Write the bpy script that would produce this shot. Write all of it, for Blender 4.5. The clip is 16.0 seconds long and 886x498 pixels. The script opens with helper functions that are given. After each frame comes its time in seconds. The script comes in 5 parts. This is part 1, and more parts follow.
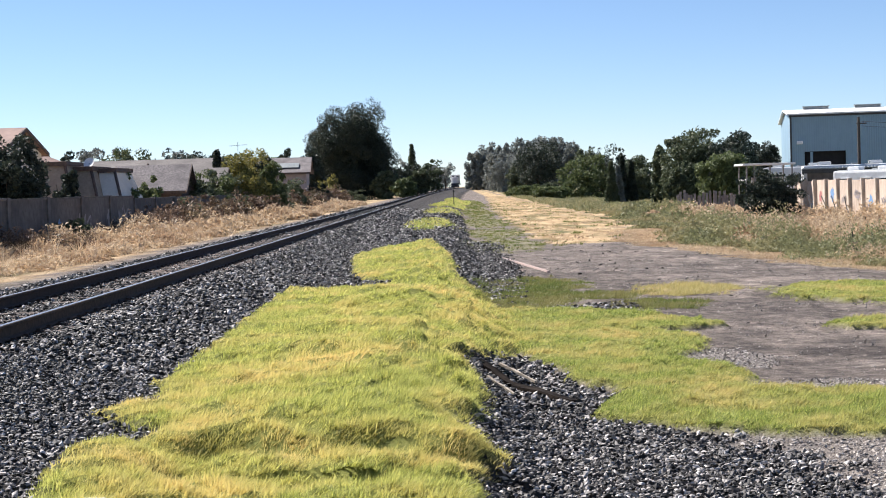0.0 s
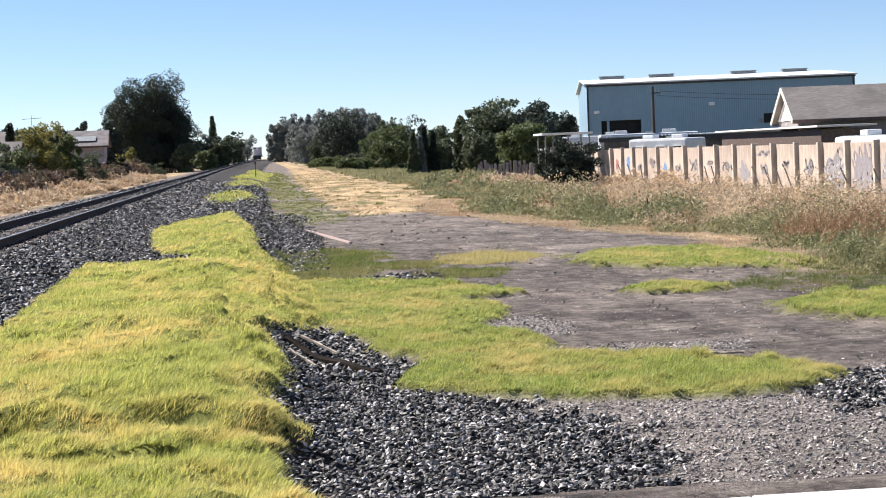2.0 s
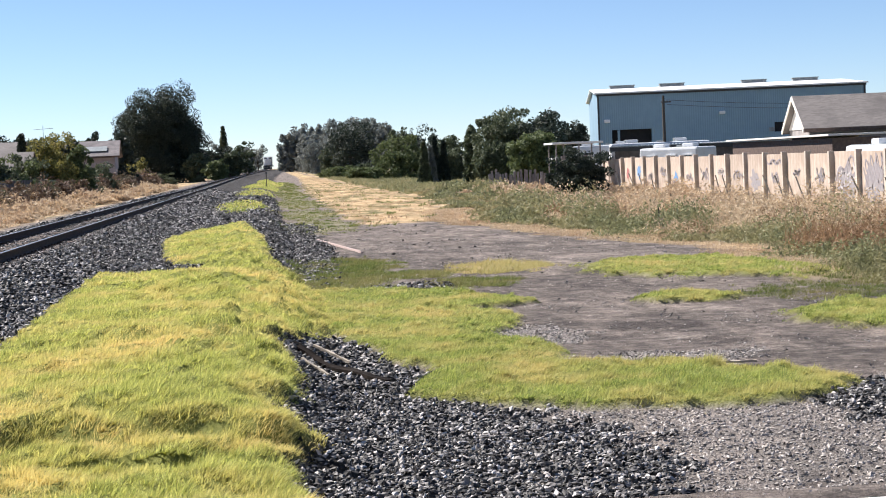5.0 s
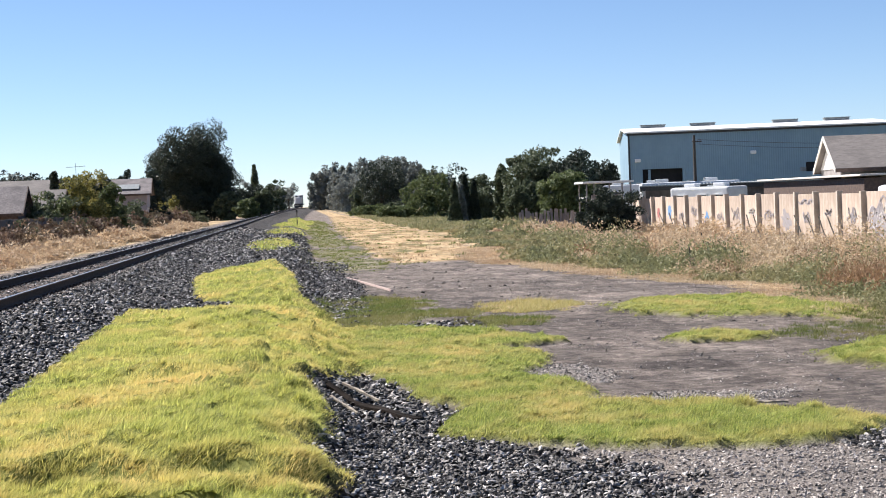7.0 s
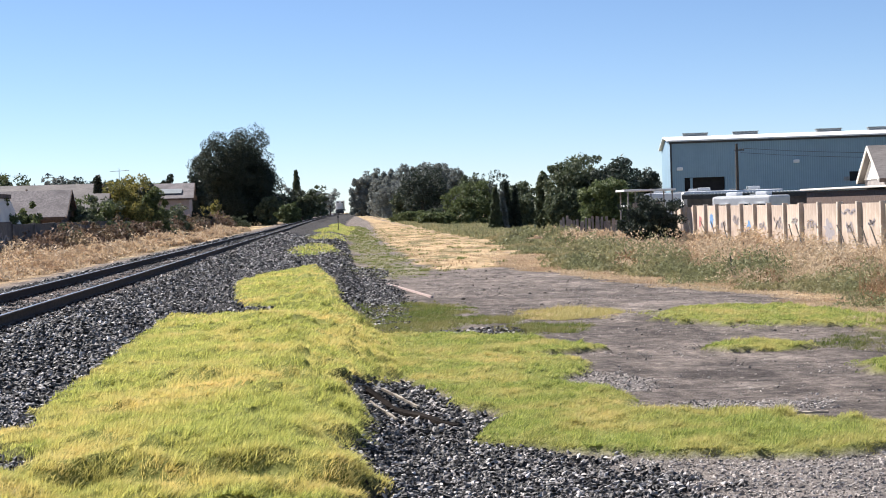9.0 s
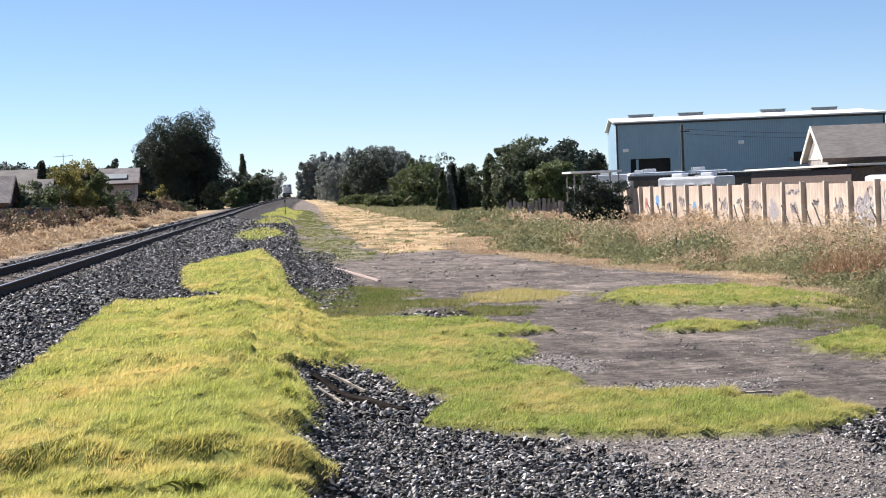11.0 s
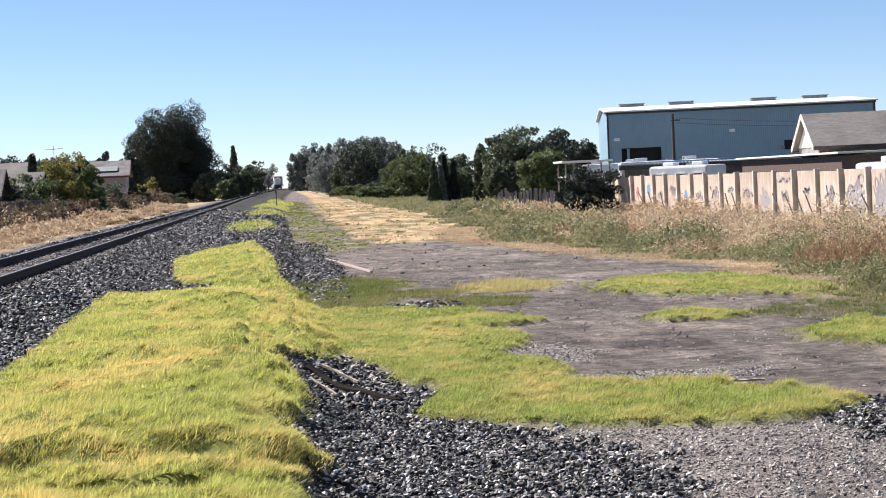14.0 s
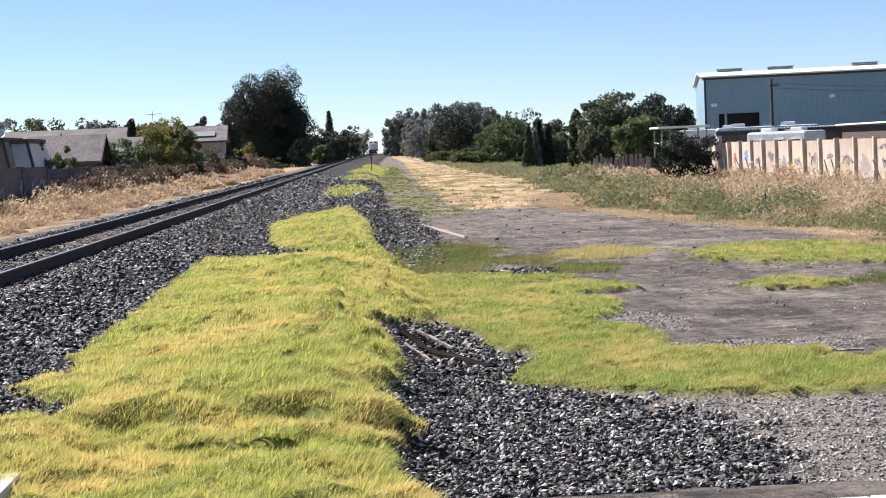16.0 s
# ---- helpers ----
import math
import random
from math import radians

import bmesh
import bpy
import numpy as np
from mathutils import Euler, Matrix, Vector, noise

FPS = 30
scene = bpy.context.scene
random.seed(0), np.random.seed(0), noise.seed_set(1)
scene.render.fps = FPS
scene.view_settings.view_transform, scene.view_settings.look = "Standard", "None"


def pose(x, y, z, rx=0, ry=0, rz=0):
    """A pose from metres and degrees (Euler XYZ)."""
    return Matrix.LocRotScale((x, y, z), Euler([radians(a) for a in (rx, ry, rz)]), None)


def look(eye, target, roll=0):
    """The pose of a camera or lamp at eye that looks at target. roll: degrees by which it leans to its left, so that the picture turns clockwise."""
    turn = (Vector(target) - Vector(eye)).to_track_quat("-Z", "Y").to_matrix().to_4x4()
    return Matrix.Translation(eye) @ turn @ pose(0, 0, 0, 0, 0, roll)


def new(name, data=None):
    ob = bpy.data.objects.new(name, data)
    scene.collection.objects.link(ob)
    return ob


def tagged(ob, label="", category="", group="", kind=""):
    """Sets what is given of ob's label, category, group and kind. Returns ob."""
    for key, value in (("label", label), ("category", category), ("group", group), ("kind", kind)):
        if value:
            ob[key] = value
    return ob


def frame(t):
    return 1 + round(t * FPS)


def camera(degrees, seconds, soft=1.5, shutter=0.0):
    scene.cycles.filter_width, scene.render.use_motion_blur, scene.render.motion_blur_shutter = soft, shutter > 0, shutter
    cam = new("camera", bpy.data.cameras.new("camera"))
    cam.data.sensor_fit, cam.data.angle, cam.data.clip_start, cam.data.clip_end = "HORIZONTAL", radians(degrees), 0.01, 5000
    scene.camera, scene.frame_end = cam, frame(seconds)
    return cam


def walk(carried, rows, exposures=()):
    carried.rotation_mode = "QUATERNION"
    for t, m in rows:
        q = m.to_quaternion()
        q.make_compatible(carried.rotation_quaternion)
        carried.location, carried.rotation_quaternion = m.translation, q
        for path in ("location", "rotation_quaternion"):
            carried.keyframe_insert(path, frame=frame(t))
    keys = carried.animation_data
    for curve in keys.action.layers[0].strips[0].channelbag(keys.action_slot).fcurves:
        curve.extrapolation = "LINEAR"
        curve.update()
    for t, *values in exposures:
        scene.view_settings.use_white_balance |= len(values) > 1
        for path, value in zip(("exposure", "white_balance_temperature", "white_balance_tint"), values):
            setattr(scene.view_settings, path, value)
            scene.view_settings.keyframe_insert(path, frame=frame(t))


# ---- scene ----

# ------------------------------------------------ camera
cam = camera(31.3, 16.0, soft=1.0)
# seconds, eye, heading from the track's line, tilt, lean (degrees)
WALK = [
    (0.0, (-0.041, -0.002, 1.402), -0.483, -2.249, -1.716),
    (0.5, (-0.024, 0.001, 1.397), 0.563, -2.460, -1.743),
    (1.0, (0.024, 0.005, 1.394), 2.450, -3.094, -1.842),
    (1.5, (0.038, 0.016, 1.397), 4.576, -3.541, -2.027),
    (2.0, (0.005, 0.027, 1.398), 6.578, -3.532, -2.278),
    (2.5, (-0.009, 0.025, 1.395), 7.525, -3.179, -2.433),
    (3.0, (-0.015, 0.025, 1.396), 7.568, -2.757, -2.435),
    (3.5, (-0.020, 0.042, 1.386), 7.270, -2.524, -2.263),
    (4.0, (-0.018, 0.045, 1.387), 6.565, -3.261, -2.094),
    (4.2, (-0.020, -0.006, 1.399), 6.437, -3.491, -2.167),
    (6.5, (-0.011, 0.023, 1.390), 5.721, -1.950, -2.358),
    (7.0, (-0.010, 0.027, 1.389), 5.175, -1.727, -2.205),
    (7.5, (-0.012, 0.008, 1.392), 4.541, -1.625, -1.991),
    (8.0, (-0.016, 0.033, 1.391), 3.844, -1.588, -1.723),
    (8.2, (-0.016, 0.025, 1.391), 3.655, -1.546, -1.720),
    (10.3, (0.010, -0.034, 1.408), 4.483, -1.422, -2.133),
    (10.5, (0.010, -0.010, 1.410), 4.830, -1.594, -2.134),
    (11.0, (0.015, -0.027, 1.407), 5.578, -2.125, -2.183),
    (11.5, (0.016, -0.016, 1.400), 6.023, -2.666, -2.182),
    (12.0, (0.012, -0.027, 1.402), 6.101, -3.042, -2.139),
    (12.5, (0.009, -0.023, 1.403), 6.045, -3.106, -2.181),
    (13.0, (0.008, -0.026, 1.405), 5.971, -2.904, -2.308),
    (13.5, (0.016, -0.027, 1.410), 5.964, -2.608, -2.477),
    (14.0, (0.009, -0.024, 1.404), 5.867, -2.481, -2.562),
    (14.5, (0.014, -0.028, 1.407), 5.271, -2.559, -2.593),
    (15.0, (0.015, -0.013, 1.412), 4.148, -2.845, -2.545),
    (15.5, (0.004, -0.009, 1.412), 3.086, -3.120, -2.517),
    (16.0, (0.004, -0.030, 1.419), 2.393, -3.584, -2.455),
]


def aim(eye, yaw, tilt, lean):
    y, p = radians(yaw), radians(tilt)
    way = Vector((math.sin(y) * math.cos(p), math.cos(y) * math.cos(p), math.sin(p)))
    return look(eye, Vector(eye) + way, lean)


walk(cam, [(t, aim(e, a, b, c)) for t, e, a, b, c in WALK], exposures=[(0.0, 1.08, 6020, 14), (16.0, 1.08, 6020, 14)])

# ------------------------------------------------ light
SUN_EL, SUN_AZ = 47.0, -52.0          # degrees above the horizon; from the track's line towards the left
world = bpy.data.worlds.new("sky")
world.use_nodes = True
scene.world = world
wn, wl = world.node_tree.nodes, world.node_tree.links
sky = wn.new("ShaderNodeTexSky")
sky.sky_type, sky.sun_disc = "NISHITA", False
sky.sun_elevation, sky.sun_rotation = radians(SUN_EL), radians(SUN_AZ)
sky.air_density, sky.dust_density, sky.ozone_density = 0.75, 0.0, 3.0
sky.altitude = 600
wn["Background"].inputs["Strength"].default_value = 0.058
wl.new(sky.outputs[0], wn["Background"].inputs["Color"])
sun = new("sun", bpy.data.lights.new("sun", "SUN"))
sun.data.energy, sun.data.angle, sun.data.color = 5.0, radians(0.53), (1.0, 0.92, 0.79)
to_sun = Vector((math.sin(radians(SUN_AZ)) * math.cos(radians(SUN_EL)),
                 math.cos(radians(SUN_AZ)) * math.cos(radians(SUN_EL)), math.sin(radians(SUN_EL))))
sun.matrix_world = look(to_sun * 60, (0, 0, 0))

# ------------------------------------------------ helpers
rng = np.random.default_rng(7)


def part(name, data, material, parent=None, label="", m=None):
    """Links a bmesh or mesh as one object, under a thing if parent is given."""
    if isinstance(data, bmesh.types.BMesh):
        me = bpy.data.meshes.new(name)
        data.to_mesh(me)
        data.free()
    else:
        me = data
    if material is not None and not me.materials:
        me.materials.append(material)
    ob = new(name, me)
    if m is not None:
        ob.matrix_world = m
    if parent is not None:
        ob.parent = parent
    if label:
        tagged(ob, label)
    return ob


def empty(name, m, label, category, group="", kind=""):
    ob = new(name)
    ob.empty_display_size = 0.2
    ob.matrix_world = m
    return tagged(ob, label, category, group, kind)


def box(sx, sy, sz, x=0, y=0, z=0, bevel=0.0, bm=None):
    """A box standing on z, centred on x and y."""
    bm = bm or bmesh.new()
    made = bmesh.ops.create_cube(bm, size=1)["verts"]
    bmesh.ops.scale(bm, vec=(sx, sy, sz), verts=made)
    bmesh.ops.translate(bm, vec=(x, y, z + sz / 2), verts=made)
    if bevel:
        edges = list({e for v in made for e in v.link_edges})
        bmesh.ops.bevel(bm, geom=edges, offset=bevel, segments=2, affect="EDGES", profile=0.6)
    return bm


def prism(outline, y0, y1, bm=None):
    """An outline in x and z, drawn out from y0 to y1."""
    bm = bm or bmesh.new()
    a = [bm.verts.new((x, y0, z)) for x, z in outline]
    b = [bm.verts.new((x, y1, z)) for x, z in outline]
    bm.faces.new(a), bm.faces.new(b[::-1])
    for i in range(len(a)):
        j = (i + 1) % len(a)
        bm.faces.new((a[j], a[i], b[i], b[j]))
    bmesh.ops.recalc_face_normals(bm, faces=bm.faces)
    return bm


def tube(points, radii, sides=8, bm=None):
    """A tapered pipe along points."""
    bm = bm or bmesh.new()
    rings = []
    pts = [Vector(p) for p in points]
    for i, (p, r) in enumerate(zip(pts, radii)):
        d = (pts[min(i + 1, len(pts) - 1)] - pts[max(i - 1, 0)]).normalized()
        side = d.cross(Vector((0.31, 0.95, 0.02))).normalized()
        up = side.cross(d)
        rings.append([bm.verts.new(p + r * (math.cos(a) * side + math.sin(a) * up))
                      for a in (2 * math.pi * k / sides for k in range(sides))])
    for a, b in zip(rings, rings[1:]):
        for k in range(sides):
            bm.faces.new((a[k], a[(k + 1) % sides], b[(k + 1) % sides], b[k]))
    bm.faces.new(rings[0][::-1]), bm.faces.new(rings[-1])
    bmesh.ops.recalc_face_normals(bm, faces=bm.faces)
    return bm


def raw_mesh(name, verts, faces, smooth=False):
    """A mesh from arrays; faces: arrays of equal-sided polygons."""
    me = bpy.data.meshes.new(name)
    me.vertices.add(len(verts))
    me.vertices.foreach_set("co", np.asarray(verts, np.float32).ravel())
    loops = np.concatenate([f.ravel() for f in faces]).astype(np.int32)
    sizes = np.concatenate([np.full(len(f), f.shape[1]) for f in faces]).astype(np.int32)
    me.loops.add(len(loops))
    me.loops.foreach_set("vertex_index", loops)
    me.polygons.add(len(sizes))
    me.polygons.foreach_set("loop_start", (np.cumsum(sizes) - sizes).astype(np.int32))
    me.polygons.foreach_set("use_smooth", np.full(len(sizes), smooth))
    me.update(calc_edges=True)
    return me


def wob(x, y, s, k=0.0):
    """Smooth waves of about s metres, -1 to 1."""
    a, b = x / s * 6.28, y / s * 6.28
    return (np.sin(a + 1.7 * np.sin(0.6 * b + k) + k) + np.sin(0.8 * b + 1.3 * np.sin(0.7 * a + 2 * k))
            + 0.6 * np.sin(1.7 * a - 1.4 * b + 3 * k) + 0.5 * np.sin(2.3 * a + 1.9 * b + k)) / 3.1


def ease(a, b, v):
    u = np.clip((v - a) / (b - a), 0, 1)
    return u * u * (3 - 2 * u)


# ------------------------------------------------ lie of the land
def track_x(y):
    """The middle of the track: straight, then a slight bend to the right."""
    return -5.91 + 3.2e-5 * np.maximum(0, np.asarray(y, float) - 120) ** 2 * (np.asarray(y) < 900)


def rise(y):
    return 0.0022 * np.clip(np.asarray(y, float) - 150, 0, 420)


LINE = ([-200, -60, -19, -12, -9.0, -7.9, -4.45, -3.5, -2.9, -1.6, -0.8, -0.2, 0.15, 0.62, 3, 9, 14, 19, 24, 60, 200],
        [-0.9, -0.9, -0.8, -0.68, -0.58, -0.195, -0.195, -0.43, -0.49, -0.49, -0.51, -0.57, -0.68, -0.90, -0.9, -0.92, -1.05, -1.25, -1.3, -1.4, -1.5])


def lip(y):
    """How the bank's edge wanders in and out."""
    return 0.1 * wob(y, 0 * y, 2.6, 0.8) + 0.07 * wob(y, 0 * y, 1.1, 2.0)


def bare_land(x, y):
    x, y = np.asarray(x, float), np.asarray(y, float)
    bend = track_x(y) + 5.91
    u = x - bend
    crest = lip(y) * ((u > -1.2) & (u < 1.5)) * (y > 9)
    z = np.interp(u - crest, *LINE)
    bank = np.exp(-((u + 1.2) / 1.3) ** 2)
    dome = np.exp(-((u + 0.9) / 0.9) ** 2)
    step = 0.17 * (1 - ease(11.5, 12.0, y + 0.35 * wob(x, y, 1.9, 0.2))) * ease(-2.6, -1.9, u) * (1 - ease(0.2, 0.6, u)) * (y > 9.5)
    notch = 0.14 * np.exp(-((y - 30.6) / 1.0) ** 2) * ease(-3.4, -2.6, u) * (1 - ease(-1.6, -1.1, u))
    z = z + 0.09 * dome * (y > 11) - step - notch
    gap = ease(54, 60, y) * (1 - ease(64, 72, y)) + ease(104, 108, y) * (1 - ease(112, 118, y))
    z = z - 0.12 * bank * gap + 0.06 * bank * wob(x, y, 5.0, 1.0) + 0.06 * bank * wob(x, y, 2.0, 2.1) + 0.03 * bank * wob(x, y, 0.8, 0.3)
    z = z + 0.02 * wob(x, y, 3.1, 2.0) * (u > 0.5) + 0.04 * wob(x, y, 11.0, 3.0) * (u > 3)
    road = -0.68 + 0.5 * np.exp(-((x + 5.9) / 1.8) ** 4)
    near = 1 - ease(9.0, 10.6, y)
    return np.where(y < 10.6, z * (1 - near) + road * near, z) + rise(y)


def blob(x, y, spots, rough=0.3, s=1.3):
    """How far inside a set of ovals (cx, cy, rx, ry) a place lies; over 0 is inside."""
    best = np.full(np.shape(x), -9.0)
    for cx, cy, rx, ry in spots:
        best = np.maximum(best, 1 - np.hypot((x - cx) / rx, (y - cy) / ry))
    return best + rough * wob(x, y, s, 0.7) + 0.55 * rough * wob(x, y, 0.37 * s, 1.9) + 0.3 * rough * wob(x, y, 0.17 * s, 0.6)


FIELD_GRASS = [(8.2, 30.8, 2.0, 2.9), (9.3, 29.2, 1.2, 2.2), (6.4, 24.2, 0.85, 0.65), (8.7, 20.2, 1.7, 2.4), (12.5, 21.5, 2.0, 2.6)]
DARK_GRASS = [(1.1, 31.0, 1.1, 2.6), (1.6, 35.6, 1.2, 3.2), (3.7, 29.3, 0.9, 1.2), (2.9, 32.2, 0.9, 1.3), (1.7, 61, 1.8, 7.0), (1.8, 76, 1.6, 8.0), (1.7, 100, 1.6, 14), (1.8, 140, 1.4, 30), (2.0, 195, 1.5, 45)]
PALE_GRASS = [(4.9, 33.5, 1.0, 2.0), (4.2, 32.6, 0.7, 1.0)]
FAR_BANK = [(-1.3, 80, 1.0, 11), (-1.1, 120, 1.2, 13), (-0.7, 165, 1.4, 16), (0.3, 205, 1.5, 20)]


def on_bank(x, y):
    """Over 0 where the bank beside the ballast is grown with grass."""
    left = np.interp(y, [0, 10, 11.6, 11.95, 12.3, 12.7, 13.5, 14.1, 15, 20, 29.0, 29.3, 30.3, 31.3, 32.4, 37, 44.5, 50, 51.6],
                     [-2.7, -2.85, -2.95, -2.5, -2.45, -2.8, -3.3, -2.75, -3.0, -3.08, -3.22, -1.8, -1.35, -1.4, -2.05, -2.55, -2.9, -2.1, -0.8])
    right = np.interp(y, [0, 9.5, 11.3, 12, 12.5, 12.9, 13.6, 15, 17.4, 17.9, 18.6, 20, 22, 28, 30, 33, 43, 48, 51.6],
                      [0.6, 0.3, 0.02, 0.3, 0.1, -0.12, 0.12, 0.25, 0.08, -0.03, 0.1, 0.45, 0.9, 0.9, 0.4, 0.02, -0.16, -0.5, -0.8])
    edge = 0.07 * wob(x, y, 1.1, 0.3) + 0.07 * wob(x, y, 0.45, 2.3) + 0.04 * wob(x, y, 0.22, 1.3)
    return np.minimum(np.minimum(x - left, right - x) + edge, 51.8 - y)


def yard_grass_at(x, y):
    """Over 0 in the green patches on the dirt: a long tongue at the foot of the bank, and ovals further off."""
    left = np.interp(y, [13.4, 13.9, 14.5, 15.3, 16.1, 17, 17.9, 19.3, 20.8, 22, 28.2], [3.9, 2.75, 1.84, 1.2, 1.35, 1.72, 1.2, 1.2, 0.8, 0.4, 0.3])
    right = np.interp(y, [13.4, 13.9, 14.4, 15.5, 16.4, 16.7, 18.7, 19.9, 21.7, 22.5, 23.7, 24.8, 26.4, 27.4, 28.2], [4.1, 5.1, 5.55, 5.0, 4.4, 3.15, 3.35, 2.65, 3.4, 3.55, 3.05, 4.2, 3.6, 2.8, 1.9])
    edge = 0.1 * wob(x, y, 1.2, 1.3) + 0.08 * wob(x, y, 0.45, 0.4) + 0.04 * wob(x, y, 0.2, 2.0)
    tongue = np.minimum(np.minimum(x - left, right - x) + edge, np.minimum(y - 13.4, 28.4 - y) + edge)
    return np.maximum(tongue, blob(x, y, FIELD_GRASS, 0.2, 1.0))


def grown(x, y):
    return np.maximum(on_bank(x, y), yard_grass_at(x, y))


def land(x, y):
    """The ground with the thick matted turf where grass grows: rounded edges, hummocks, and ledges on the bank's flank."""
    x, y = np.asarray(x, float), np.asarray(y, float)
    g = grown(x, y)
    turf = ease(-0.03, 0.15, g) * (y > 9) * (y < 60)
    lumps = 0.035 * wob(x, y, 1.0, 0.5) + 0.03 * wob(x, y, 0.45, 1.7) - 0.05 * ease(0.35, 0.75, wob(x, y, 1.35, 2.9))
    across = y + 1.6 * x + 0.5 * wob(x, y, 1.7, 0.2)
    saw = (across / 1.15) % 1.0
    ledges = 0.13 * (saw ** 2 - 0.35) * ease(-1.5, -0.7, x) * (1 - ease(0.5, 0.9, x)) * ease(13, 15, y)
    return bare_land(x, y) + turf * (0.085 + lumps + ledges)


def straw_at(x, y):
    """Mown dry grass down the middle of the strip."""
    left = np.interp(y, [50, 60, 75, 150, 300], [4.4, 3.3, 2.9, 3.2, 5.5])
    right = np.interp(y, [36, 45, 60, 80, 110, 200, 320], [7.6, 6.5, 6.0, 9.0, 10.5, 9.5, 9])
    return np.minimum(np.minimum(x - left, right - x), (y - 60 + 2.5 * wob(x, y, 4, 1)) * 0.2) + 0.5 * wob(x, y, 6, 0.2)


def weeds_at(x, y):
    """Rough growth in front of the concrete wall."""
    left = np.interp(y, [14, 22, 27, 32, 38, 44, 60, 80, 110, 200], [12, 9.8, 10.4, 11.3, 11.6, 9.8, 7.6, 9.2, 10.8, 10.2])
    return x - left + 0.7 * wob(x, y, 5, 0.8) + 0.3 * wob(x, y, 1.4, 2.2)


def stones_at(x, y):
    """Loose stone: the track bed, and what has spilled to the foot of the bank."""
    u = x - track_x(y) - 5.91
    bed = np.minimum(u + 9.0, np.interp(y, [0, 27, 30, 45, 51, 70, 900], [-2.2, -2.2, -0.9, -0.9, 0.5, 0.4, 0.2]) - u) + 0.2 * wob(x, y, 1.7, 0.9)
    spill = blob(x, y, [(1.3, 11.8, 1.6, 2.4), (0.9, 14.0, 1.2, 1.9), (0.7, 16.5, 0.8, 2.2), (0.5, 18.6, 0.75, 2.4), (6.2, 13.4, 1.5, 1.3), (0.6, 44, 1.05, 12), (0.2, 58, 1.5, 6), (2.4, 28.8, 0.9, 0.8)], 0.25, 1.2)
    return np.maximum(bed, spill)


def chips_at(x, y):
    """Pale crushed stone lying thinly over the near yard."""
    return blob(x, y, [(4.3, 17.2, 1.3, 0.8), (2.9, 13.7, 2.6, 1.1), (4.0, 12.0, 3.4, 2.0), (7.0, 12.5, 3.0, 2.5), (3.4, 20.3, 0.7, 1.1)], 0.25, 1.5)


# ------------------------------------------------ materials
def shader(name):
    m = bpy.data.materials.new(name)
    m.use_nodes = True
    return m, m.node_tree.nodes, m.node_tree.links, m.node_tree.nodes["Principled BSDF"]


def mixed(nodes, links, fac, a, b, blend="MIX"):
    n = nodes.new("ShaderNodeMix")
    n.data_type, n.blend_type = "RGBA", blend
    for socket, value in ((n.inputs[0], fac), (n.inputs[6], a), (n.inputs[7], b)):
        if hasattr(value, "is_linked"):
            links.new(value, socket)
        elif isinstance(value, tuple):
            socket.default_value = (*value[:3], 1)
        else:
            socket.default_value = value
    return n.outputs[2]


def noise_fac(nodes, links, scale, lo=0.35, hi=0.65, detail=5, stretch=None, rough=0.6):
    co = nodes.new("ShaderNodeTexCoord").outputs["Object"]
    if stretch:
        mp = nodes.new("ShaderNodeMapping")
        mp.inputs["Scale"].default_value = stretch
        links.new(co, mp.inputs[0])
        co = mp.outputs[0]
    n = nodes.new("ShaderNodeTexNoise")
    n.inputs["Scale"].default_value, n.inputs["Detail"].default_value, n.inputs["Roughness"].default_value = scale, detail, rough
    links.new(co, n.inputs["Vector"])
    r = nodes.new("ShaderNodeMapRange")
    r.inputs["From Min"].default_value, r.inputs["From Max"].default_value = lo, hi
    links.new(n.outputs["Fac"], r.inputs["Value"])
    return r.outputs[0]


def surface(name, a, b, scale=6.0, c=None, big=0.5, rough=0.85, bump=0.25, metal=0.0, vary=0.0, stretch=None, depth=0.01, island=False):
    """A matt surface of two tones at a fine scale and a third in large patches."""
    m, nodes, links, p = shader(name)
    f = noise_fac(nodes, links, scale, stretch=stretch)
    col = mixed(nodes, links, f, a, b)
    if c:
        col = mixed(nodes, links, noise_fac(nodes, links, big, 0.42, 0.7), col, c)
    if vary:
        if island:
            r = nodes.new("ShaderNodeNewGeometry").outputs["Random Per Island"]
        else:
            r = nodes.new("ShaderNodeObjectInfo").outputs["Random"]
        h = nodes.new("ShaderNodeHueSaturation")
        mr = nodes.new("ShaderNodeMapRange")
        mr.inputs["To Min"].default_value, mr.inputs["To Max"].default_value = 1 - vary, 1 + vary
        links.new(r, mr.inputs["Value"])
        links.new(mr.outputs[0], h.inputs["Value"])
        links.new(col, h.inputs["Color"])
        col = h.outputs[0]
    links.new(col, p.inputs["Base Color"])
    p.inputs["Roughness"].default_value, p.inputs["Metallic"].default_value = rough, metal
    if bump:
        bn = nodes.new("ShaderNodeBump")
        bn.inputs["Strength"].default_value, bn.inputs["Distance"].default_value = bump, depth
        links.new(f, bn.inputs["Height"])
        links.new(bn.outputs[0], p.inputs["Normal"])
    return m


